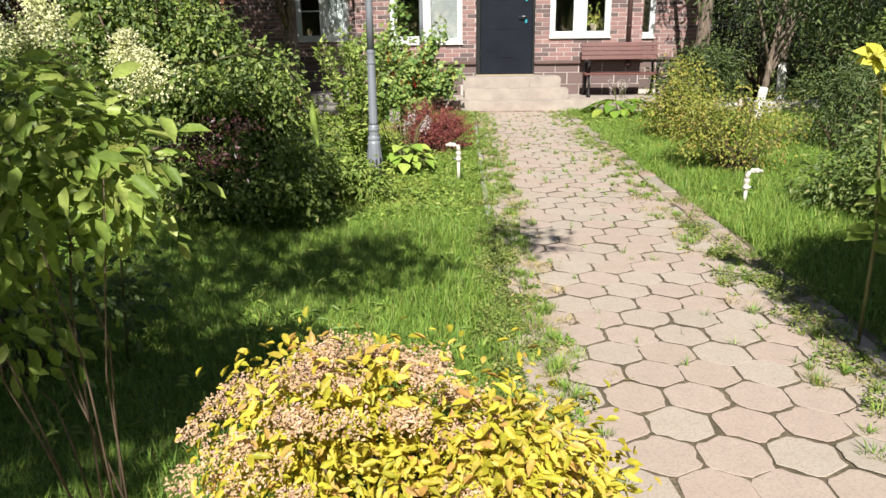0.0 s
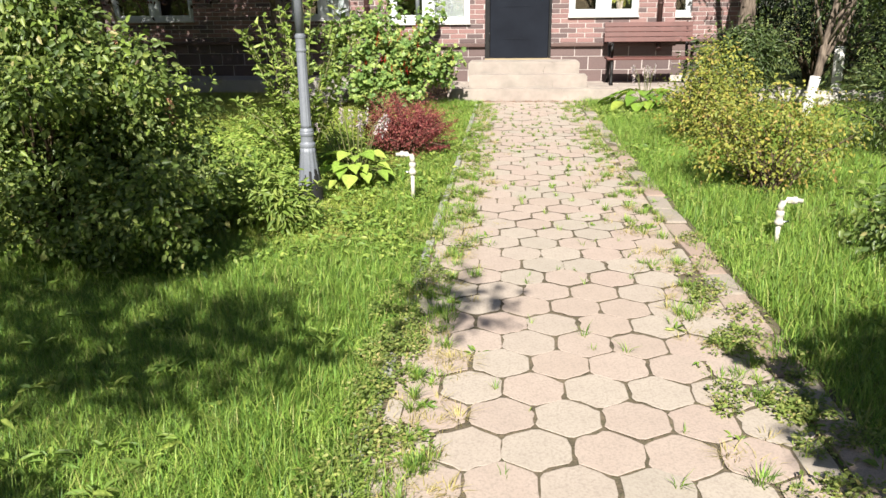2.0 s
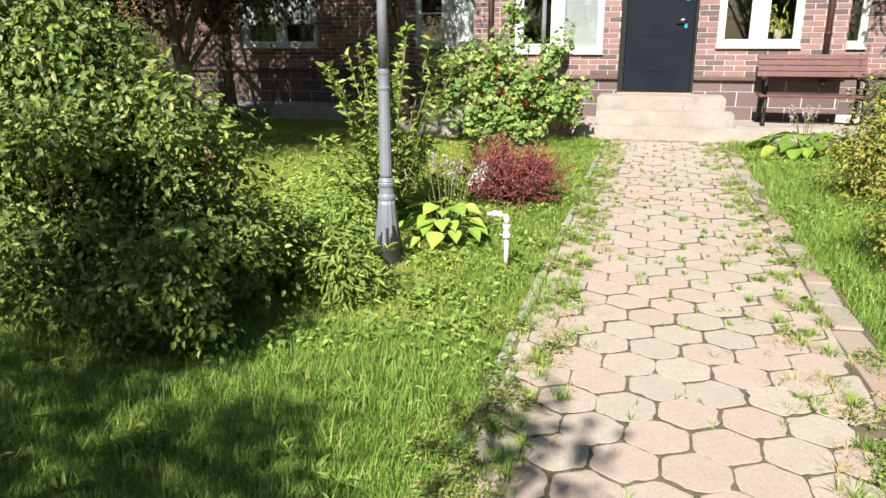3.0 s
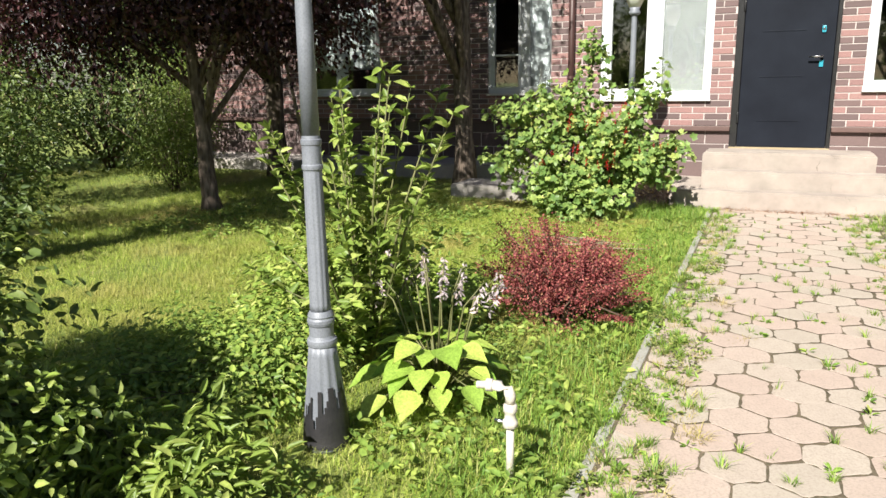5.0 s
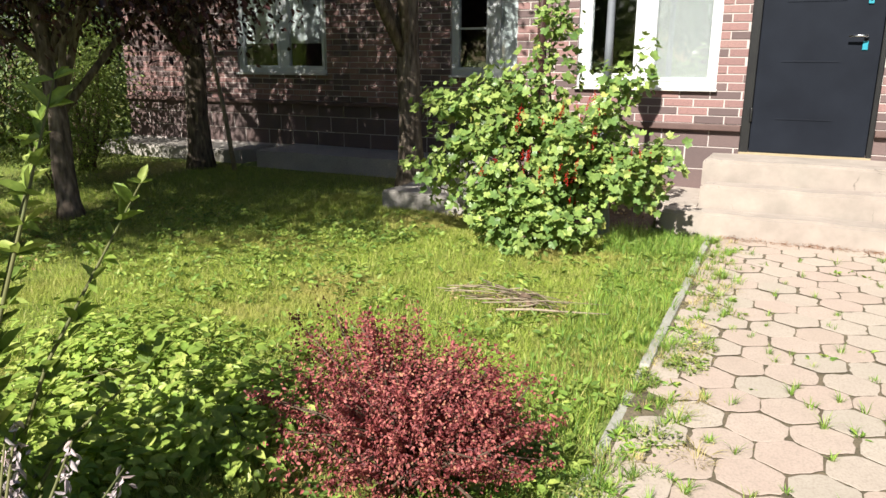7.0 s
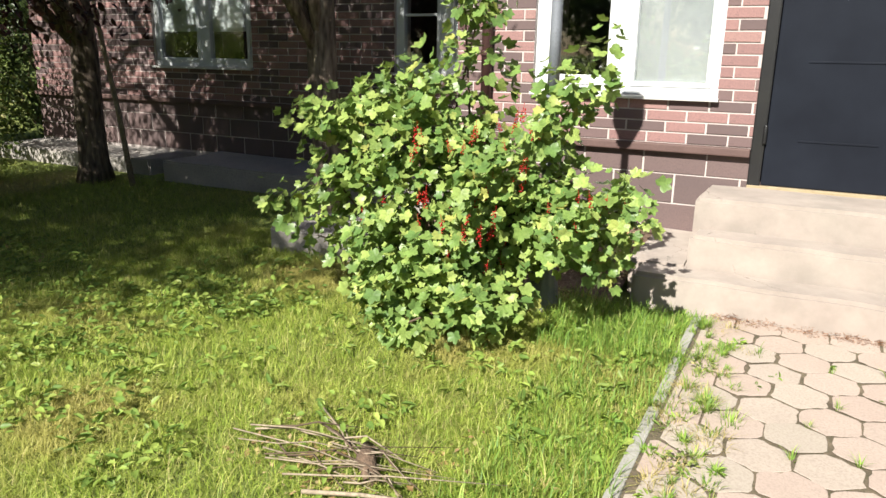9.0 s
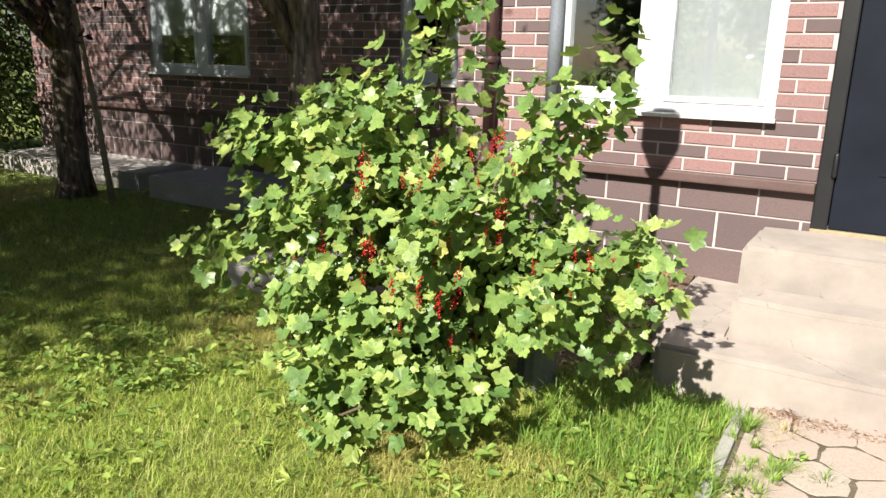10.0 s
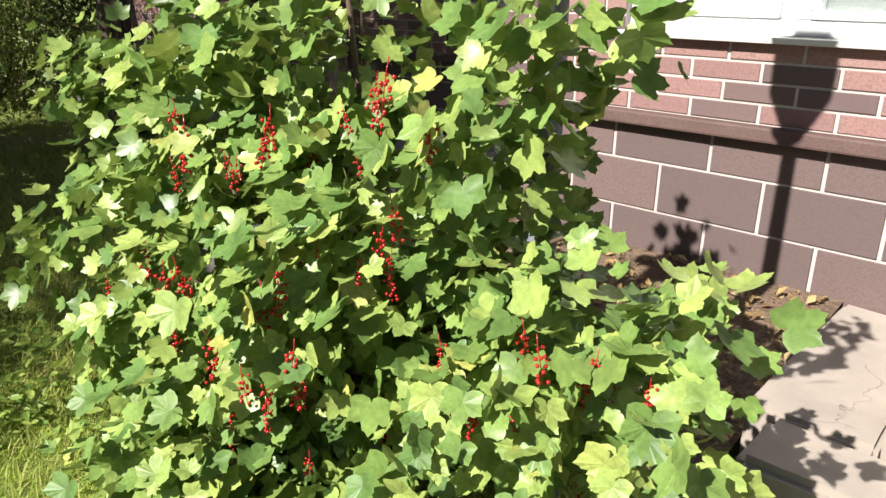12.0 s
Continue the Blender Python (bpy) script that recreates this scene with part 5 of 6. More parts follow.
bm = bmesh.new()
tube(bm, [(0, 0, 0), (-0.10, 0.0, 0.7), (-0.28, 0.02, 1.5), (-0.36, 0.0, 2.1)], [0.028, 0.024, 0.02, 0.016], 8)
pole = tagged(part("leaning_pole", bm, M["dry_stick"]), "thin bare pole leaning on the tree", "pole")
pole.matrix_basis = pose(-5.12, 12.35, 0.0)
shrub("conifer_shrub", -6.6, 11.6, [(0, 0, 0.7, 0.5, 0.5, 0.7), (0.15, 0, 1.3, 0.35, 0.35, 0.5)], 7000, 0.04, "lime_leaf", "sunlit light green thuja beside the house", 94, NARROW, "twig", 0.012, 20, 0.09, 14)
shrub("conifer_shrub", -5.95, 10.7, [(0, 0, 0.4, 0.42, 0.4, 0.42), (-0.2, 0.1, 0.8, 0.3, 0.3, 0.35)], 4200, 0.04, "lime_leaf", "small light green shrub by the trunks", 95, NARROW, "twig", 0.008, 16, 0.08, 14)
for i, (x, y, s, h, lf) in enumerate(((-6.6, 8.9, 0.9, 1.5, "mid_leaf"), (-5.5, 7.9, 0.75, 1.15, "mid_leaf"), (-7.8, 8.0, 1.1, 2.2, "dark_leaf"), (-8.6, 10.2, 1.1, 2.4, "dark_leaf"), (-4.6, 7.1, 0.6, 0.75, "dark_leaf"), (-7.6, 12.2, 0.8, 1.9, "mid_leaf"))):
    shrub("garden_shrub", x, y, [(0, 0, h * 0.42, s, s * 0.85, h * 0.42), (0.2 * s, 0.1, h * 0.75, s * 0.7, s * 0.6, h * 0.32)], int(3600 * s), 0.060, lf, "leafy garden shrub at the lawn's far side", 100 + i, OVAL, "twig", 0.010, 22, 0.11, 14)

thick = dark_thick = None
tr = random.Random(31)
for x, y in ((-9.6, 7.0), (-9.9, 9.0), (-10.2, 11.5), (-9.4, 13.6), (-11, 15.5), (-8.9, 12.4), (-8.2, 6.2), (-10.5, 5.0), (-12, 8), (6.2, 12.6), (7.0, 10.6), (5.4, 13.6), (7.6, 13.4), (6.6, 8.6), (8.2, 11.6), (5.2, 15.2), (7.0, 16.2), (8.8, 8.4), (6.4, 6.6)):
    if thick is None:
        thick = shrub("thicket_shrub", x, y, [(0, 0, 0.9, 1.1, 1.0, 0.9), (0.3, 0.2, 2.0, 0.9, 0.9, 0.8), (-0.4, 0, 2.7, 0.7, 0.7, 0.6)], 6500, 0.085, "dark_leaf", "tall dark thicket shrub at the garden's side", 140, OVAL, "twig", 0.02, 24, 0.14, 16)
        tagged(thick, group="thicket round the garden")
    elif x > 0:
        if dark_thick is None:
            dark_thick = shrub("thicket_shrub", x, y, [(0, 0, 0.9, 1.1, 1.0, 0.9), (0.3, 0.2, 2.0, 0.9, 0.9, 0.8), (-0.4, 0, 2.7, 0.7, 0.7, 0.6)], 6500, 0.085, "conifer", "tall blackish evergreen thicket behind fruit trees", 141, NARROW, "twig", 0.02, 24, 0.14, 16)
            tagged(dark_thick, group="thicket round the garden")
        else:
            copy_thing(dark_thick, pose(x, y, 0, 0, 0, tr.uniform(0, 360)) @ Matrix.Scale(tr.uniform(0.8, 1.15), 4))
    else:
        copy_thing(thick, pose(x, y, 0, 0, 0, tr.uniform(0, 360)) @ Matrix.Scale(tr.uniform(0.8, 1.15), 4))

# garden beyond and behind; unseen garden trees, crown lobes placed to shade the lawn
tree("garden_tree", -1.5, -2.3, 3.4, 0.11, (0.1, 0.3), [(0.55, 2.75, 3.0, 0.75, 0.40, 0.16), (-0.20, 3.2, 3.05, 0.5, 0.40, 0.20), (0.15, 3.78, 3.1, 0.45, 0.36, 0.2), (-0.35, 2.25, 2.95, 0.6, 0.45, 0.18), (1.68, 3.10, 3.0, 0.20, 0.22, 0.10),
      (-0.25, 0.55, 3.0, 0.45, 0.35, 0.25), (0.05, 1.35, 3.0, 0.55, 0.35, 0.2), (-0.9, 1.2, 3.1, 0.9, 0.8, 0.4), (-0.1, 0.95, 3.0, 0.45, 0.35, 0.25)], 11500, 0.080, "mid_leaf", "unseen leafy garden tree, added to shade the lawn", 111, limbs=3, cluster=18, spread=0.10)
tree("garden_tree", 3.4, -0.9, 3.2, 0.10, (-0.2, 0.1), [(-1.62, 0.60, 3.0, 0.36, 0.70, 0.18), (-0.95, 1.05, 3.0, 0.5, 0.60, 0.22), (-1.45, 1.25, 3.0, 0.38, 0.24, 0.12), (-0.2, 1.0, 3.1, 0.6, 0.8, 0.3)], 27000, 0.085, "mid_leaf", "unseen leafy garden tree at the path's start, added for its shade", 112, cluster=18, spread=0.12)
tree("garden_tree", 7.4, 5.6, 4.4, 0.15, (-0.3, 0.2), [(-1.0, 0.6, 3.6, 1.3, 1.3, 0.6), (0.4, 0.8, 3.9, 1.4, 1.4, 0.7), (-0.2, 1.4, 4.8, 1.5, 1.5, 0.7), (-1.9, 1.4, 4.3, 0.9, 1.2, 0.5)], 12000, 0.10, "dark_leaf", "spreading garden tree over the far shrubs", 114)
tree("garden_tree", -4.7, 5.0, 4.4, 0.14, (0.4, 0.3), [(1.2, 1.0, 4.1, 1.2, 1.1, 0.6), (0.4, 1.6, 4.6, 1.3, 1.2, 0.7), (2.0, 1.5, 4.5, 0.8, 0.9, 0.4), (0.2, 0.4, 4.0, 1.2, 1.0, 0.7)], 9500, 0.10, "dark_leaf", "unseen tall garden tree, added so its shade reaches the house", 113)
far_rng = random.Random(8)
for i in range(26):
    a = 2 * math.pi * (i + far_rng.uniform(-0.3, 0.3)) / 26
    rr = far_rng.uniform(21, 30)
    x, y = math.cos(a) * rr - 1, math.sin(a) * rr + 8
    if i == 0:
        far_tree = tree("far_tree", x, y, 6.5, 0.2, (0.1, 0.1), [(0, 0, 4.0, 2.4, 2.4, 1.8), (0.5, 0.2, 6.0, 1.9, 1.9, 1.5), (-0.6, 0.3, 2.4, 1.9, 1.9, 1.2)], 5200, 0.34, "dark_leaf", "tall leafy tree at the garden's edge", 120, OVAL, 0, 8, cluster=20, spread=0.5)
        tagged(far_tree, group="trees round the garden")
    else:
        copy_thing(far_tree, pose(x, y, 0, 0, 0, far_rng.uniform(0, 360)) @ Matrix.Scale(far_rng.uniform(0.75, 1.2), 4))

# fallen sticks on the lawn
for x, y, a, n, lab in ((-0.60, 9.27, -6, 24, "loose pile of dry fallen twigs on the lawn"), (-1.55, 6.0, 20, 4, "pale dry sticks lying among perennials")):
    rb = random.Random(n)
    th = thing("fallen_twigs", x, y, -0.03, lab, "twigs")
    for i in range(n):
        bm = bmesh.new()
        o = Vector((rb.uniform(-0.25, 0.25), rb.uniform(-0.10, 0.10), 0.068 + 0.008 * (i % 4)))
        d = Vector((rb.uniform(0.6, 1), rb.uniform(-0.6, 0.6), 0)).normalized() * rb.uniform(0.08, 0.34)
        w_ = rb.uniform(0.5, 1.0)
        tube(bm, [o - d, o - d * 0.4 + Vector((0, rb.uniform(-0.03, 0.03), 0.01)), o + Vector((0, rb.uniform(-0.02, 0.03), 0.02)), o + d + Vector((0, 0.02, -0.01))], [0.0045 * w_, 0.004 * w_, 0.0035 * w_, 0.0015 * w_], 5)
        part("twig", bm, M["dry_stick" if i % 3 else "twig"], th)
    if n > 10:
        bm = bmesh.new()
        tube(bm, [(0.02, -0.20, 0.075), (0.18, -0.13, 0.085), (0.36, -0.05, 0.08), (0.52, 0.03, 0.075)], [0.007, 0.0065, 0.005, 0.003], 6)
        part("stick", bm, M["dry_stick"], th, "long pale bare stick")
    th.matrix_basis = pose(x, y, -0.03, 0, 0, a)

bm = bmesh.new()
tube(bm, [(-0.09, 0.03, 0.03), (0.0, 0.0, 0.045), (0.10, -0.02, 0.03)], [0.020, 0.032, 0.018], 9)
for v_ in bm.verts:
    v_.co += Vector((noise.noise(v_.co * 30), noise.noise(v_.co * 30 + Vector((4, 0, 0))), noise.noise(v_.co * 30 + Vector((0, 7, 0))))) * 0.010
bk = tagged(part("bark_piece", bm, M["litter"]), "reddish brown broken bark piece among fallen twigs", "bark")
bk.matrix_basis = pose(-0.53, 9.30, 0.0, 0, 0, -40)

# ---- grass and weeds ----


def free_lawn(p):
    x, y = p[:, 0], p[:, 1]
    lo = PX0 - 0.01 + 0.06 * np.sin(y * 5.1) + 0.05 * np.sin(y * 11.3 + 1)
    hi = PX1 + 0.11 + 0.04 * np.sin(y * 4.3 + 2) + 0.04 * np.sin(y * 9.7)
    ok = ~((x > lo) & (x < hi) & (y < PY1 + 0.05))
    ok &= ~((x > -0.36) & (y > 11.2)) & ~((x > -1.5) & (y > 11.25)) & ~((x > -2.45) & (x < -1.5) & (y > 11.22) & (y < 11.8))
    ok &= ~((x < -1.8) & (y > 12.68)) & ~((x > -1.85) & (y > 12.25)) & ~((x > 1.6) & (y > 11.2))
    return ok


def blade_mesh(base, a, ln, w, bend):
    """Tapered two-step blades at base, turned by a, of length ln, width w, bent over by bend."""
    n = len(base)
    d = np.stack([np.cos(a), np.sin(a)], 1)
    s = np.stack([-d[:, 1], d[:, 0]], 1)

    def at(u, side, ww):
        q = base.copy()
        q[:, :2] += d * (bend * ln * u * u)[:, None] + s * (side * w * ww)[:, None]
        q[:, 2] += ln * u * (1 - 0.25 * bend * u)
        return q
    vs = np.stack([at(0, -0.5, 1), at(0, 0.5, 1), at(0.55, 0.5, 0.8), at(0.55, -0.5, 0.8), at(1, 0, 0)], 1).reshape(-1, 3)
    f = (np.array([(0, 1, 2), (0, 2, 3), (3, 2, 4)])[None] + (np.arange(n) * 5)[:, None, None]).reshape(-1, 3)
    return vs, f


def blades(name, boxes, length, width, material, seed, label, patchy=0.0, lean=0.45):
    """Grass: tapered two-step blades over boxes of (x0, x1, y0, y1, per square metre, length factor)."""
    rng = np.random.default_rng(seed)
    allp, alll = [], []
    for x0, x1, y0, y1, dens, lf in boxes:
        n = int((x1 - x0) * (y1 - y0) * dens)
        p = np.stack([rng.uniform(x0, x1, n), rng.uniform(y0, y1, n)], 1)
        keep = free_lawn(p)
        wave = np.sin(p[:, 0] * 3.1 + 1.3 * np.sin(p[:, 1] * 2.3)) * np.sin(p[:, 1] * 2.7 + 1.1 * np.sin(p[:, 0] * 1.9))
        keep &= rng.random(n) > patchy * np.clip(wave + 0.25, 0, 1)
        allp.append(p[keep])
        alll.append(lf * (1 + 0.35 * wave[keep]))
    p, lf = np.concatenate(allp), np.concatenate(alll)
    n = len(p)
    v, f = blade_mesh(np.concatenate([p, np.zeros((n, 1))], 1), rng.uniform(0, 2 * math.pi, n), length * lf * rng.uniform(0.45, 1.25, n), width * rng.uniform(0.7, 1.4, n), lean * rng.uniform(0.2, 1.3, n))
    return tagged(mesh_np(name, v, f, material), label, "grass", kind="stuff")


def tufts(name, places, length, width, material, seed, label, z=0.028, lean=0.9):
    """Sprays of narrow blades rising from one root at (x, y, radius, count)."""
    rng = np.random.default_rng(seed)
    P, A, L = [], [], []
    for x, y, r, k in places:
        a = rng.uniform(0, 2 * math.pi, k)
        t = rng.random(k) * r
        P.append(np.stack([x + np.cos(a) * t, y + np.sin(a) * t, np.full(k, z)], 1))
        A.append(a + rng.normal(size=k) * 0.4)
        L.append(length * rng.uniform(0.55, 1.2) * rng.uniform(0.4, 1.15, k))
    P, A, L = np.concatenate(P), np.concatenate(A), np.concatenate(L)
    n = len(P)
    v, f = blade_mesh(P, A, L, width * rng.uniform(0.7, 1.4, n), lean * rng.uniform(0.15, 1.3, n))
    return tagged(mesh_np(name, v, f, material), label, "grass", kind="stuff")


blades("lawn_grass", [(-3.2, 0.25, 4.8, 8.2, 9000, 0.95), (-3.2, 0.25, 8.2, 11.6, 18000, 0.95), (-5.6, -3.2, 6, 12.6, 6000, 0.85), (-3.2, -1.6, 6.4, 9.2, 3500, 0.8), (-9, -3.2, 3, 13, 1500, 1.0), (-5.6, -3.2, 0.5, 6, 3500, 1.0), (-3.2, -1.4, 11.4, 12.8, 3000, 0.8),
                      (-9, -3.2, 0, 3, 400, 1.0), (-5.6, 0.2, -1.5, 1.6, 2400, 1.0)],
       0.058, 0.0023, M["grass"], 1, "short green lawn grass with dry patches", 0.6, 1.35)
blades("shade_grass", [(-3.2, 0.25, 1.6, 5.0, 11500, 1.05)], 0.070, 0.0030, M["lush"], 9, "soft green lawn grass in dappled shade", 0.35, 1.0)
blades("edge_grass", [(-0.25, 0.36, 1.4, 11.2, 4600, 0.9), (-0.45, 0.22, 10.5, 11.22, 6000, 1.2), (1.50, 2.35, 1.6, 11.2, 6500, 1.1), (2.35, 3.6, 1.6, 11.2, 3200, 1.0), (3.6, 6.5, 1.2, 12.0, 1300, 1.0), (6.5, 12, 0, 20, 200, 1.2), (1.6, 6, -1.5, 1.6, 1800, 1.0)],
       0.095, 0.0040, M["lush"], 2, "longer grass along the edges of the path", 0.2, 0.8)


def weed_patch(name, places, size, material, shape, seed, label, height=0.05, tight=1.0, rise=0.0):
    """Rosettes of small leaves at (x, y, radius, count)."""
    rng = np.random.default_rng(seed)
    P, A, S = [], [], []
    for x, y, r, k in places:
        a = rng.uniform(0, 2 * math.pi, k)
        t = np.sqrt(rng.random(k)) * r
        P.append(np.stack([x + np.cos(a) * t * tight, y + np.sin(a) * t * tight, 0.02 + height * rng.random(k) * (1.1 - t / (r + 1e-6) * 0.6)], 1))
        b = a + rng.normal(size=k) * 0.6
        A.append(np.stack([np.cos(b), np.sin(b), rng.uniform(-0.1, 0.5, k) + rise], 1))
        S.append(size * rng.uniform(0.5, 1.3, k))
    P, A, S = np.concatenate(P), np.concatenate(A), np.concatenate(S)
    v, f = place_leaves(P, rng.normal(size=P.shape) * 0.35 + [0, -0.1, 1], A, S, shape)
    return tagged(mesh_np(name, v, f, material), label, "weeds", kind="stuff")


rw = random.Random(77)


def left_edge():
    return rw.gauss(0.31, 0.09)


def right_edge():
    return min(1.64, rw.gauss(1.40, 0.11))


# grass in the joints and over the edges, green and half dry
fine = [(left_edge() if rw.random() < 0.55 else right_edge(), rw.uniform(1.6, 11.15), rw.uniform(0.01, 0.05), rw.randint(24, 70)) for i in range(470)]
fine += [(rw.uniform(0.45, 1.30), rw.uniform(5.6, 11.1), rw.uniform(0.008, 0.02), rw.randint(8, 26)) for i in range(75)]
fine += [(rw.uniform(0.55, 1.25), rw.uniform(1.6, 5.6), rw.uniform(0.006, 0.015), rw.randint(4, 12)) for i in range(36)]
tufts("path_tufts", fine, 0.055, 0.0032, M["lush"], 8, "grass tufts growing in the path's joints and edges")
dry = [(left_edge() if rw.random() < 0.6 else right_edge(), rw.uniform(1.8, 11.15), rw.uniform(0.02, 0.07), rw.randint(16, 44)) for i in range(330)]
tufts("dry_tufts", dry, 0.045, 0.0026, M["straw"], 15, "dry straw-coloured grass on the path's edges", lean=1.6)
# small-leaved creeping weeds, in mats along both edges
mats = []
for i in range(290):
    y = 1.4 + 9.7 * rw.random() ** 2.0
    if y > 5.2 and rw.random() < 0.6:
        continue
    mats.append((rw.gauss(0.19 if y < 5.2 else 0.33, 0.07) if rw.random() < 0.55 else rw.gauss(1.46, 0.10), y, rw.uniform(0.04, 0.10), rw.randint(90, 200)))
weed_patch("edge_weeds", mats, 0.016, M["path_weed"], OVAL, 12, "small-leaved weeds spreading over the path's edges", 0.075, 0.9, 0.5)
seedlings = [(left_edge() if rw.random() < 0.6 else right_edge(), rw.uniform(1.8, 11.1), rw.uniform(0.015, 0.05), rw.randint(10, 26)) for i in range(170)]
seedlings += [(rw.uniform(0.45, 1.30), rw.uniform(5.5, 11.0), rw.uniform(0.015, 0.03), rw.randint(8, 18)) for i in range(26)]
weed_patch("path_weeds", seedlings, 0.034, M["lush"], NARROW, 3, "small green weeds growing in the path's joints", 0.03, 0.5, 0.7)
cl = [(rw.uniform(-2.6, 0.1), rw.uniform(7.6, 11.2), rw.uniform(0.05, 0.16), rw.randint(8, 26)) for i in range(150)]
cl += [(rw.uniform(-4.6, -1.8), rw.uniform(8.6, 10.6), rw.uniform(0.08, 0.2), rw.randint(14, 40)) for i in range(110)]
cl += [(rw.uniform(-0.7, 0.15), rw.uniform(4.6, 8.4), rw.uniform(0.06, 0.14), rw.randint(14, 34)) for i in range(150)]
cl += [(rw.uniform(1.65, 3.4), rw.uniform(3.0, 11.0), rw.uniform(0.06, 0.16), rw.randint(10, 30)) for i in range(200)]
weed_patch("lawn_rosettes", [(rw.uniform(-1.9, 0.05), rw.uniform(8.9, 10.9), rw.uniform(0.03, 0.06), rw.randint(6, 13)) for i in range(55)] + [(rw.uniform(-1.6, 0.1), rw.uniform(1.9, 4.6), rw.uniform(0.03, 0.07), rw.randint(6, 14)) for i in range(70)], 0.055, M["weed"], NARROW, 14, "long-leaved weed rosettes in the lawn", 0.03, 0.6, 0.7)
weed_patch("lawn_weeds", cl, 0.038, M["weed"], OVAL, 4, "broad-leaved weeds and clover in the lawn", 0.07)
weed_patch("ground_cover", [(rw.uniform(1.65, 2.3), rw.uniform(9.6, 11.1), 0.12, 40) for i in range(60)], 0.035, M["lime_leaf"], OVAL, 5, "bright green ground cover beside the path", 0.08)
weed_patch("dry_leaves", [(rw.uniform(-1.4, -0.3), rw.uniform(11.1, 11.5), 0.1, 8) for i in range(20)] 
           + [(rw.gauss(-0.62, 0.20), rw.gauss(9.28, 0.10), 0.08, 10) for i in range(24)] + [(rw.uniform(-5, -3), rw.uniform(8.6, 10.4), 0.2, 8) for i in range(40)], 0.03, M["litter_leaf"], KITE, 6, "dry fallen leaves and needles", 0.015)
weed_patch("needle_litter", [(rw.uniform(0.25, 1.7), rw.gauss(11.215, 0.02), 0.04, 40) for i in range(70)], 0.020, M["needle"], outline_leaf(0.10, 0.05), 16, "reddish brown needle litter at the foot of the steps", 0.045)

# ---- masonry pieces, last ----
piece_cache = {}


def piece_mesh(name, w, h, d, ch, material):
    """A block with a chamfered face towards -y."""
    key = (name, round(w, 2), round(h, 3))
    if key not in piece_cache:
        w = key[1]
        a, b = w / 2, h / 2
        vs = [(-a, 0, -b), (a, 0, -b), (a, 0, b), (-a, 0, b), (-a, -d + ch, -b), (a, -d + ch, -b), (a, -d + ch, b), (-a, -d + ch, b),
              (-a + ch, -d, -b + ch), (a - ch, -d, -b + ch), (a - ch, -d, b - ch), (-a + ch, -d, b - ch)]
        fs = [(8, 9, 10, 11)] + [(i, (i + 1) % 4, 4 + (i + 1) % 4, 4 + i) for i in range(4)] + [(4 + i, 4 + (i + 1) % 4, 8 + (i + 1) % 4, 8 + i) for i in range(4)]
        me = bpy.data.meshes.new(name)
        me.from_pydata(vs, [], fs)
        me.materials.append(M[material])
        piece_cache[key] = me
    return piece_cache[key]


def courses(name, parent, x0, x1, y, z0, z1, openings, length, height, joint, material, near, seed, limit=300):
    r = random.Random(seed)
    rows = int((z1 - z0) / (height + joint))
    made, far = 0, []
    for i in range(rows):
        z = z0 + (height + joint) * (i + 0.5)
        spans = [(x0, x1)]
        for o in openings:
            if o[2] - 0.03 < z < o[3] + 0.03:
                spans = [q for a, b in spans for q in ((a, min(b, o[0])), (max(a, o[1]), b)) if q[1] - q[0] > 0.012]
        start = x0 - (length + joint) * ((0.5, 0.0)[i % 2] + r.uniform(-0.03, 0.03))
        n = int((x1 - start) / (length + joint)) + 2
        for k in range(n):
            a0, b0 = start + k * (length + joint), start + k * (length + joint) + length
            for sa, sb in spans:
                a, b = max(a0, sa), min(b0, sb)
                if b - a < 0.014:
                    continue
                c, w = (a + b) / 2, b - a
                if near(c, z) and made < limit:
                    made += 1
                    ob = new(name, piece_mesh(name, w, height, 0.007, 0.002, material))
                    ob.parent = parent
                    ob.matrix_parent_inverse = parent.matrix_basis.inverted()
                    ob.matrix_basis = pose(c, y + r.uniform(0, 0.003), z)
                else:
                    far.append((c, z, w))
    if far:
        V, F = [], []
        for c, z, w in far:
            a, b, d = w / 2, height / 2, 0.007
            k = len(V)
            V += [(c - a, y, z - b), (c + a, y, z - b), (c + a, y, z + b), (c - a, y, z + b), (c - a, y - d, z - b), (c + a, y - d, z - b), (c + a, y - d, z + b), (c - a, y - d, z + b)]
            F += [(k + 4, k + 5, k + 6, k + 7)] + [(k + j, k + (j + 1) % 4, k + 4 + (j + 1) % 4, k + 4 + j) for j in range(4)]
        me = bpy.data.meshes.new(name + "_courses")
        me.from_pydata(V, [], F)
        me.materials.append(M["brick_far"] if name == "brick" else M["plinth"])
        ob = new(name + "_courses", me)
        ob.parent = parent
        ob.matrix_parent_inverse = parent.matrix_basis.inverted()
        tagged(ob, kind="stuff")


always = lambda x, z: True
courses("brick", wall_bay, BX0, BX1, WY, 0.745, 2.94, BAY_OPEN, 0.2325, 0.0575, 0.0095, "brick", lambda x, z: z < 2.0, 1)
courses("brick", wall_left, -8.0, BX0, RY, 0.745, 2.94, LEFT_OPEN, 0.2325, 0.0575, 0.0095, "brick", lambda x, z: z < 1.9 and x > -6.6, 2)
courses("brick", wall_right, BX1, 4.3, RY, 0.745, 2.94, RIGHT_OPEN, 0.2325, 0.0575, 0.0095, "brick", lambda x, z: z < 1.9, 3)
DOOR_ONLY = [(0.25, 1.20, 0.52, 0.8), (0.0, 1.6, 0.0, 0.40)]
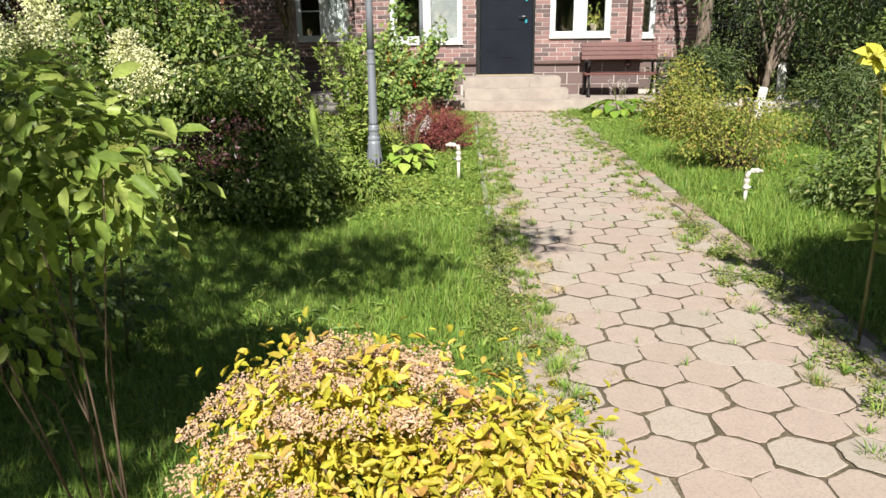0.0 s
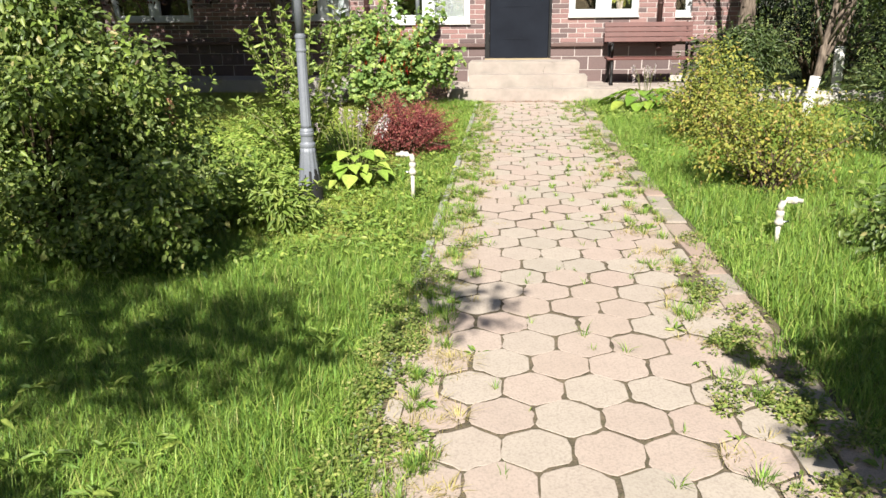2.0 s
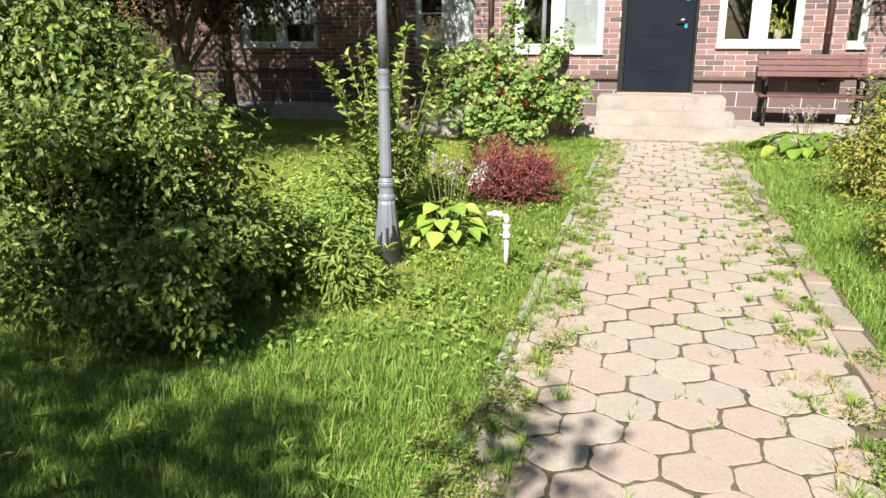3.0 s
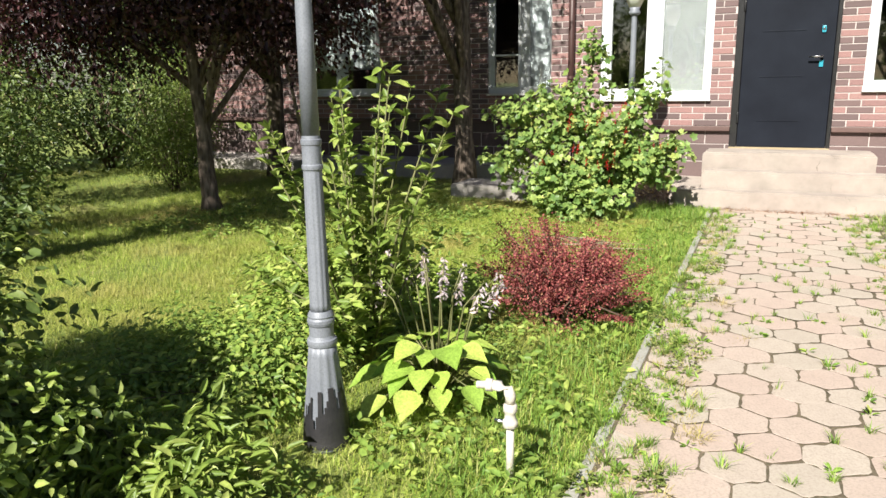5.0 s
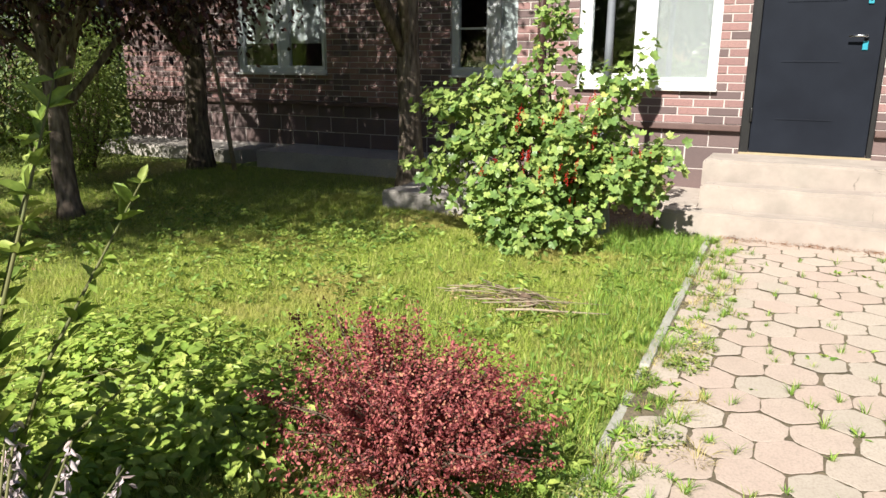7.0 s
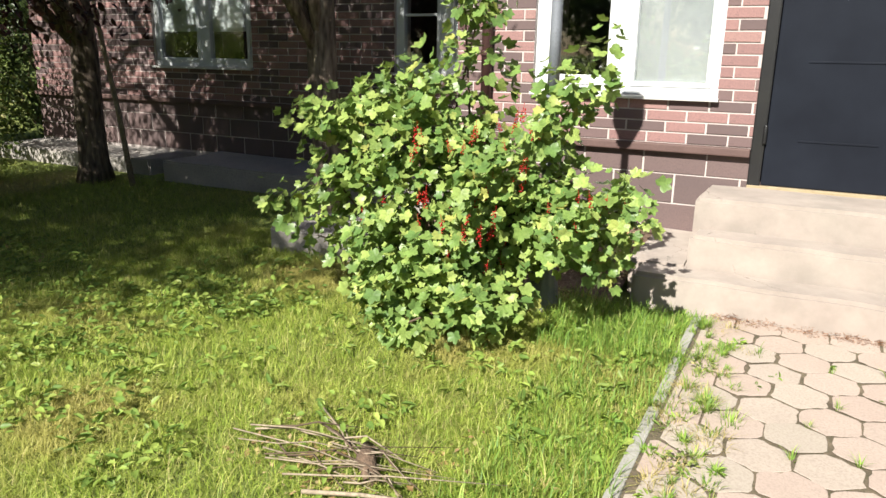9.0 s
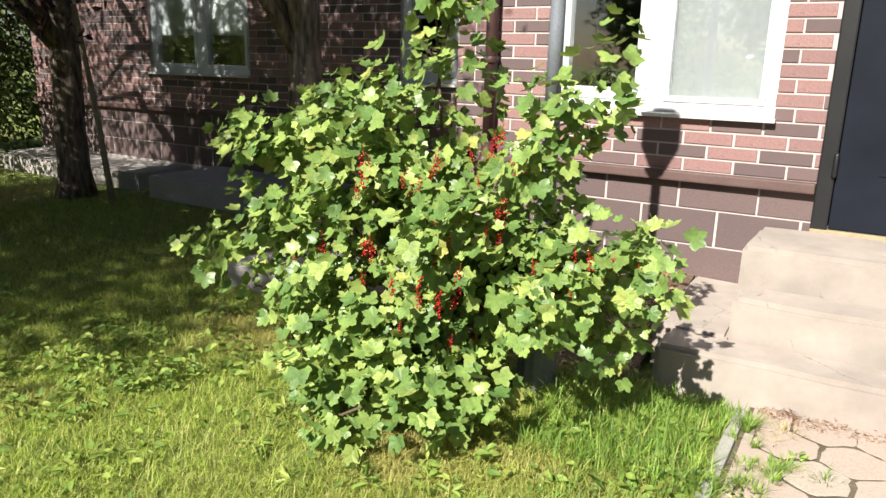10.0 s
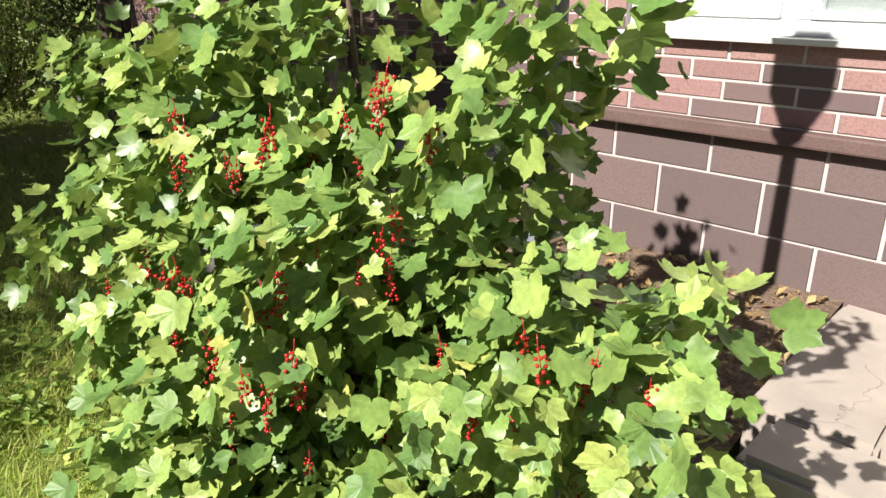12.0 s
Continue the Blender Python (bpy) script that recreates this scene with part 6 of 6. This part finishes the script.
courses("plinth_block", wall_bay, BX0, BX1, WY, 0.182, 0.745, DOOR_ONLY, 0.3735, 0.1775, 0.0095, "plinth", always, 4)
courses("plinth_block", wall_left, -8.0, BX0, RY, 0.182, 0.745, [], 0.3735, 0.1775, 0.0095, "plinth", always, 5)
courses("plinth_block", wall_right, BX1, 4.3, RY, 0.182, 0.745, [], 0.3735, 0.1775, 0.0095, "plinth", always, 6)

lr = np.random.default_rng(33)
k = 700
ly = lr.uniform(11.45, 12.27, k)
lp = np.stack([lr.uniform(-1.3, -0.26, k), ly, np.interp(ly, (11.3, 11.5, 11.7, 11.9, 12.1, 12.3), (0.03, 0.08, 0.13, 0.165, 0.19, 0.212)) + 0.012], 1)
v, f = place_leaves(lp, lr.normal(size=(k, 3)) * 0.5 + [0, -0.2, 1], lr.normal(size=(k, 3)), lr.uniform(0.012, 0.05, k), KITE)
tagged(mesh_np("wall_foot_leaves", v, f, M["litter_leaf"]), "dry brown leaves at the foot of the wall", "leaves", kind="stuff")

# hexagonal pavers, points ahead and behind; the rows wander a little sideways
HEX, ROW = 0.2035, 0.1755
r = HEX / math.sqrt(3) - 0.0046


def hex_mesh(name, seed):
    """A worn hexagon: corners rubbed round, sides slightly uneven."""
    q = random.Random(seed)
    rim = []
    for i in range(6):
        for da, k in ((-5.5, 0.972), (5.5, 0.972), (20, 0.892), (40, 0.892)):
            rim.append((60 * i + 90 + da, r * k * q.uniform(0.970, 1.006) * (q.uniform(0.90, 0.97) if q.random() < 0.16 else 1)))
    n = len(rim)
    rings = []
    for s, z in ((1.0, -0.03), (1.0, 0.0326), (0.990, 0.0335), (0.965, 0.0340)):
        rings.append([(rr * s * math.cos(radians(a)), rr * s * math.sin(radians(a)), z) for a, rr in rim])
    vs = [v for ring in rings for v in ring]
    fs = [tuple(range(3 * n, 4 * n))] + [(n * k + i, n * k + (i + 1) % n, n * k + n + (i + 1) % n, n * k + n + i) for k in range(1, 3) for i in range(n)]
    me = bpy.data.meshes.new(name)
    me.from_pydata(vs, [], fs)
    me.materials.append(M["tile"])
    return me


hexes = [hex_mesh("paver", i) for i in range(14)]


def cut_paver(x, y, lo, hi):
    """A paver cut straight along the path's edge: its corners, clipped between lo and hi."""
    pts = [(x + r * math.cos(radians(60 * i + 90)), y + r * math.sin(radians(60 * i + 90))) for i in range(6)]
    for lim, sign in ((lo, 1), (hi, -1)):
        out = []
        for (ax, ay), (bx, by) in zip(pts, pts[1:] + pts[:1]):
            ina, inb = sign * (ax - lim) >= 0, sign * (bx - lim) >= 0
            if ina:
                out.append((ax, ay))
            if ina != inb:
                u = (lim - ax) / (bx - ax)
                out.append((lim, ay + u * (by - ay)))
        pts = out
    n = len(pts)
    cx, cy = sum(p[0] for p in pts) / n, sum(p[1] for p in pts) / n
    vs = [(px, py, z) for s_, z in ((1, -0.03), (1, 0.0328), (0.988, 0.0336)) for px, py in [(cx + (q[0] - cx) * s_, cy + (q[1] - cy) * s_) for q in pts]]
    fs = [tuple(range(2 * n, 3 * n))] + [(n * k + i, n * k + (i + 1) % n, n * k + n + (i + 1) % n, n * k + n + i) for k in range(2) for i in range(n)]
    return vs, fs


rh = random.Random(14)
far_v, far_f, count = [], [], 0
for j in range(-29, 46):
    y = 3.45 + j * ROW
    if not PY0 + 0.1 < y < PY1 - 0.05:
        continue
    x0 = float(np.interp(y, (3.4, 5.0, 6.3, 8.5, 10.6), (0.584, 0.563, 0.5165, 0.54, 0.562))) + HEX / 2 * (1 - j % 2)
    for k in range(-3, 6):
        x = x0 + k * HEX
        if not PX0 - 0.07 < x < PX1 + 0.07:
            continue
        if x < PX0 + 0.10 or x > PX1 - 0.10:
            if rh.random() < 0.07:
                continue
            vs, fs = cut_paver(x, y, PX0 + 0.004, PX1 - 0.004)
            me = bpy.data.meshes.new("cut_paver")
            me.from_pydata([(a - x, b - y, c) for a, b, c in vs], [], fs)
            me.materials.append(M["tile"])
            m = pose(x, y, rh.uniform(-0.001, 0.002))
        else:
            me = rh.choice(hexes)
            m = pose(x + rh.uniform(-0.004, 0.004), y + rh.uniform(-0.004, 0.004), rh.uniform(-0.001, 0.003), rh.uniform(-0.9, 0.9), rh.uniform(-0.9, 0.9), rh.uniform(-2, 2) + 60 * rh.randint(0, 5))
        if 1.2 < y < 9.4 and count < 300:
            count += 1
            ob = new("paver", me)
            ob.parent = path
            ob.matrix_basis = m
        else:
            b = len(far_v)
            far_v += [tuple(m @ v.co) for v in me.vertices]
            far_f += [tuple(b + i for i in p.vertices) for p in me.polygons]
me = bpy.data.meshes.new("pavers")
me.from_pydata(far_v, [], far_f)
me.materials.append(M["tile_far"])
ob = new("pavers", me)
ob.parent = path
tagged(ob, kind="stuff")

# kerbs: thin grey strip on one side, broader pinkish blocks on the other
kerb_l = thing("kerb_strip", 0.19, 6, 0, "thin grey concrete edging between lawn and path", "kerb", kind="structure")
kerb_r = thing("kerb_row", 1.6, 6, 0, "row of worn pinkish concrete kerb blocks", "kerb", kind="structure")
y = -1.4
while y < 11.1:
    ln = rh.uniform(0.85, 1.0)
    jog = rh.uniform(-0.006, 0.006)
    under(part("edging", boxed(PX0 - 0.055 + jog, PX0 - 0.010 + jog, y, min(11.2, y + ln - 0.01), -0.05, 0.034 + rh.uniform(-0.014, 0.010), bevel=0.010), M["kerb_grey"]), kerb_l)
    y += ln
y = -1.4
while y < 11.0:
    ln = rh.uniform(0.24, 0.40)
    bm = boxed(-0.062, 0.062, -ln / 2 + 0.008, ln / 2 - 0.008, -0.06, 0.042, bevel=0.010)
    ob = under(part("kerb_block", bm, M["kerb"]), kerb_r)
    ob.matrix_parent_inverse = kerb_r.matrix_basis.inverted()
    ob.matrix_basis = pose(1.565 + rh.uniform(-0.012, 0.012), y + ln / 2, rh.uniform(-0.012, 0.006), rh.uniform(-2, 2), rh.uniform(-3, 3), rh.uniform(-4, 4))
    y += ln
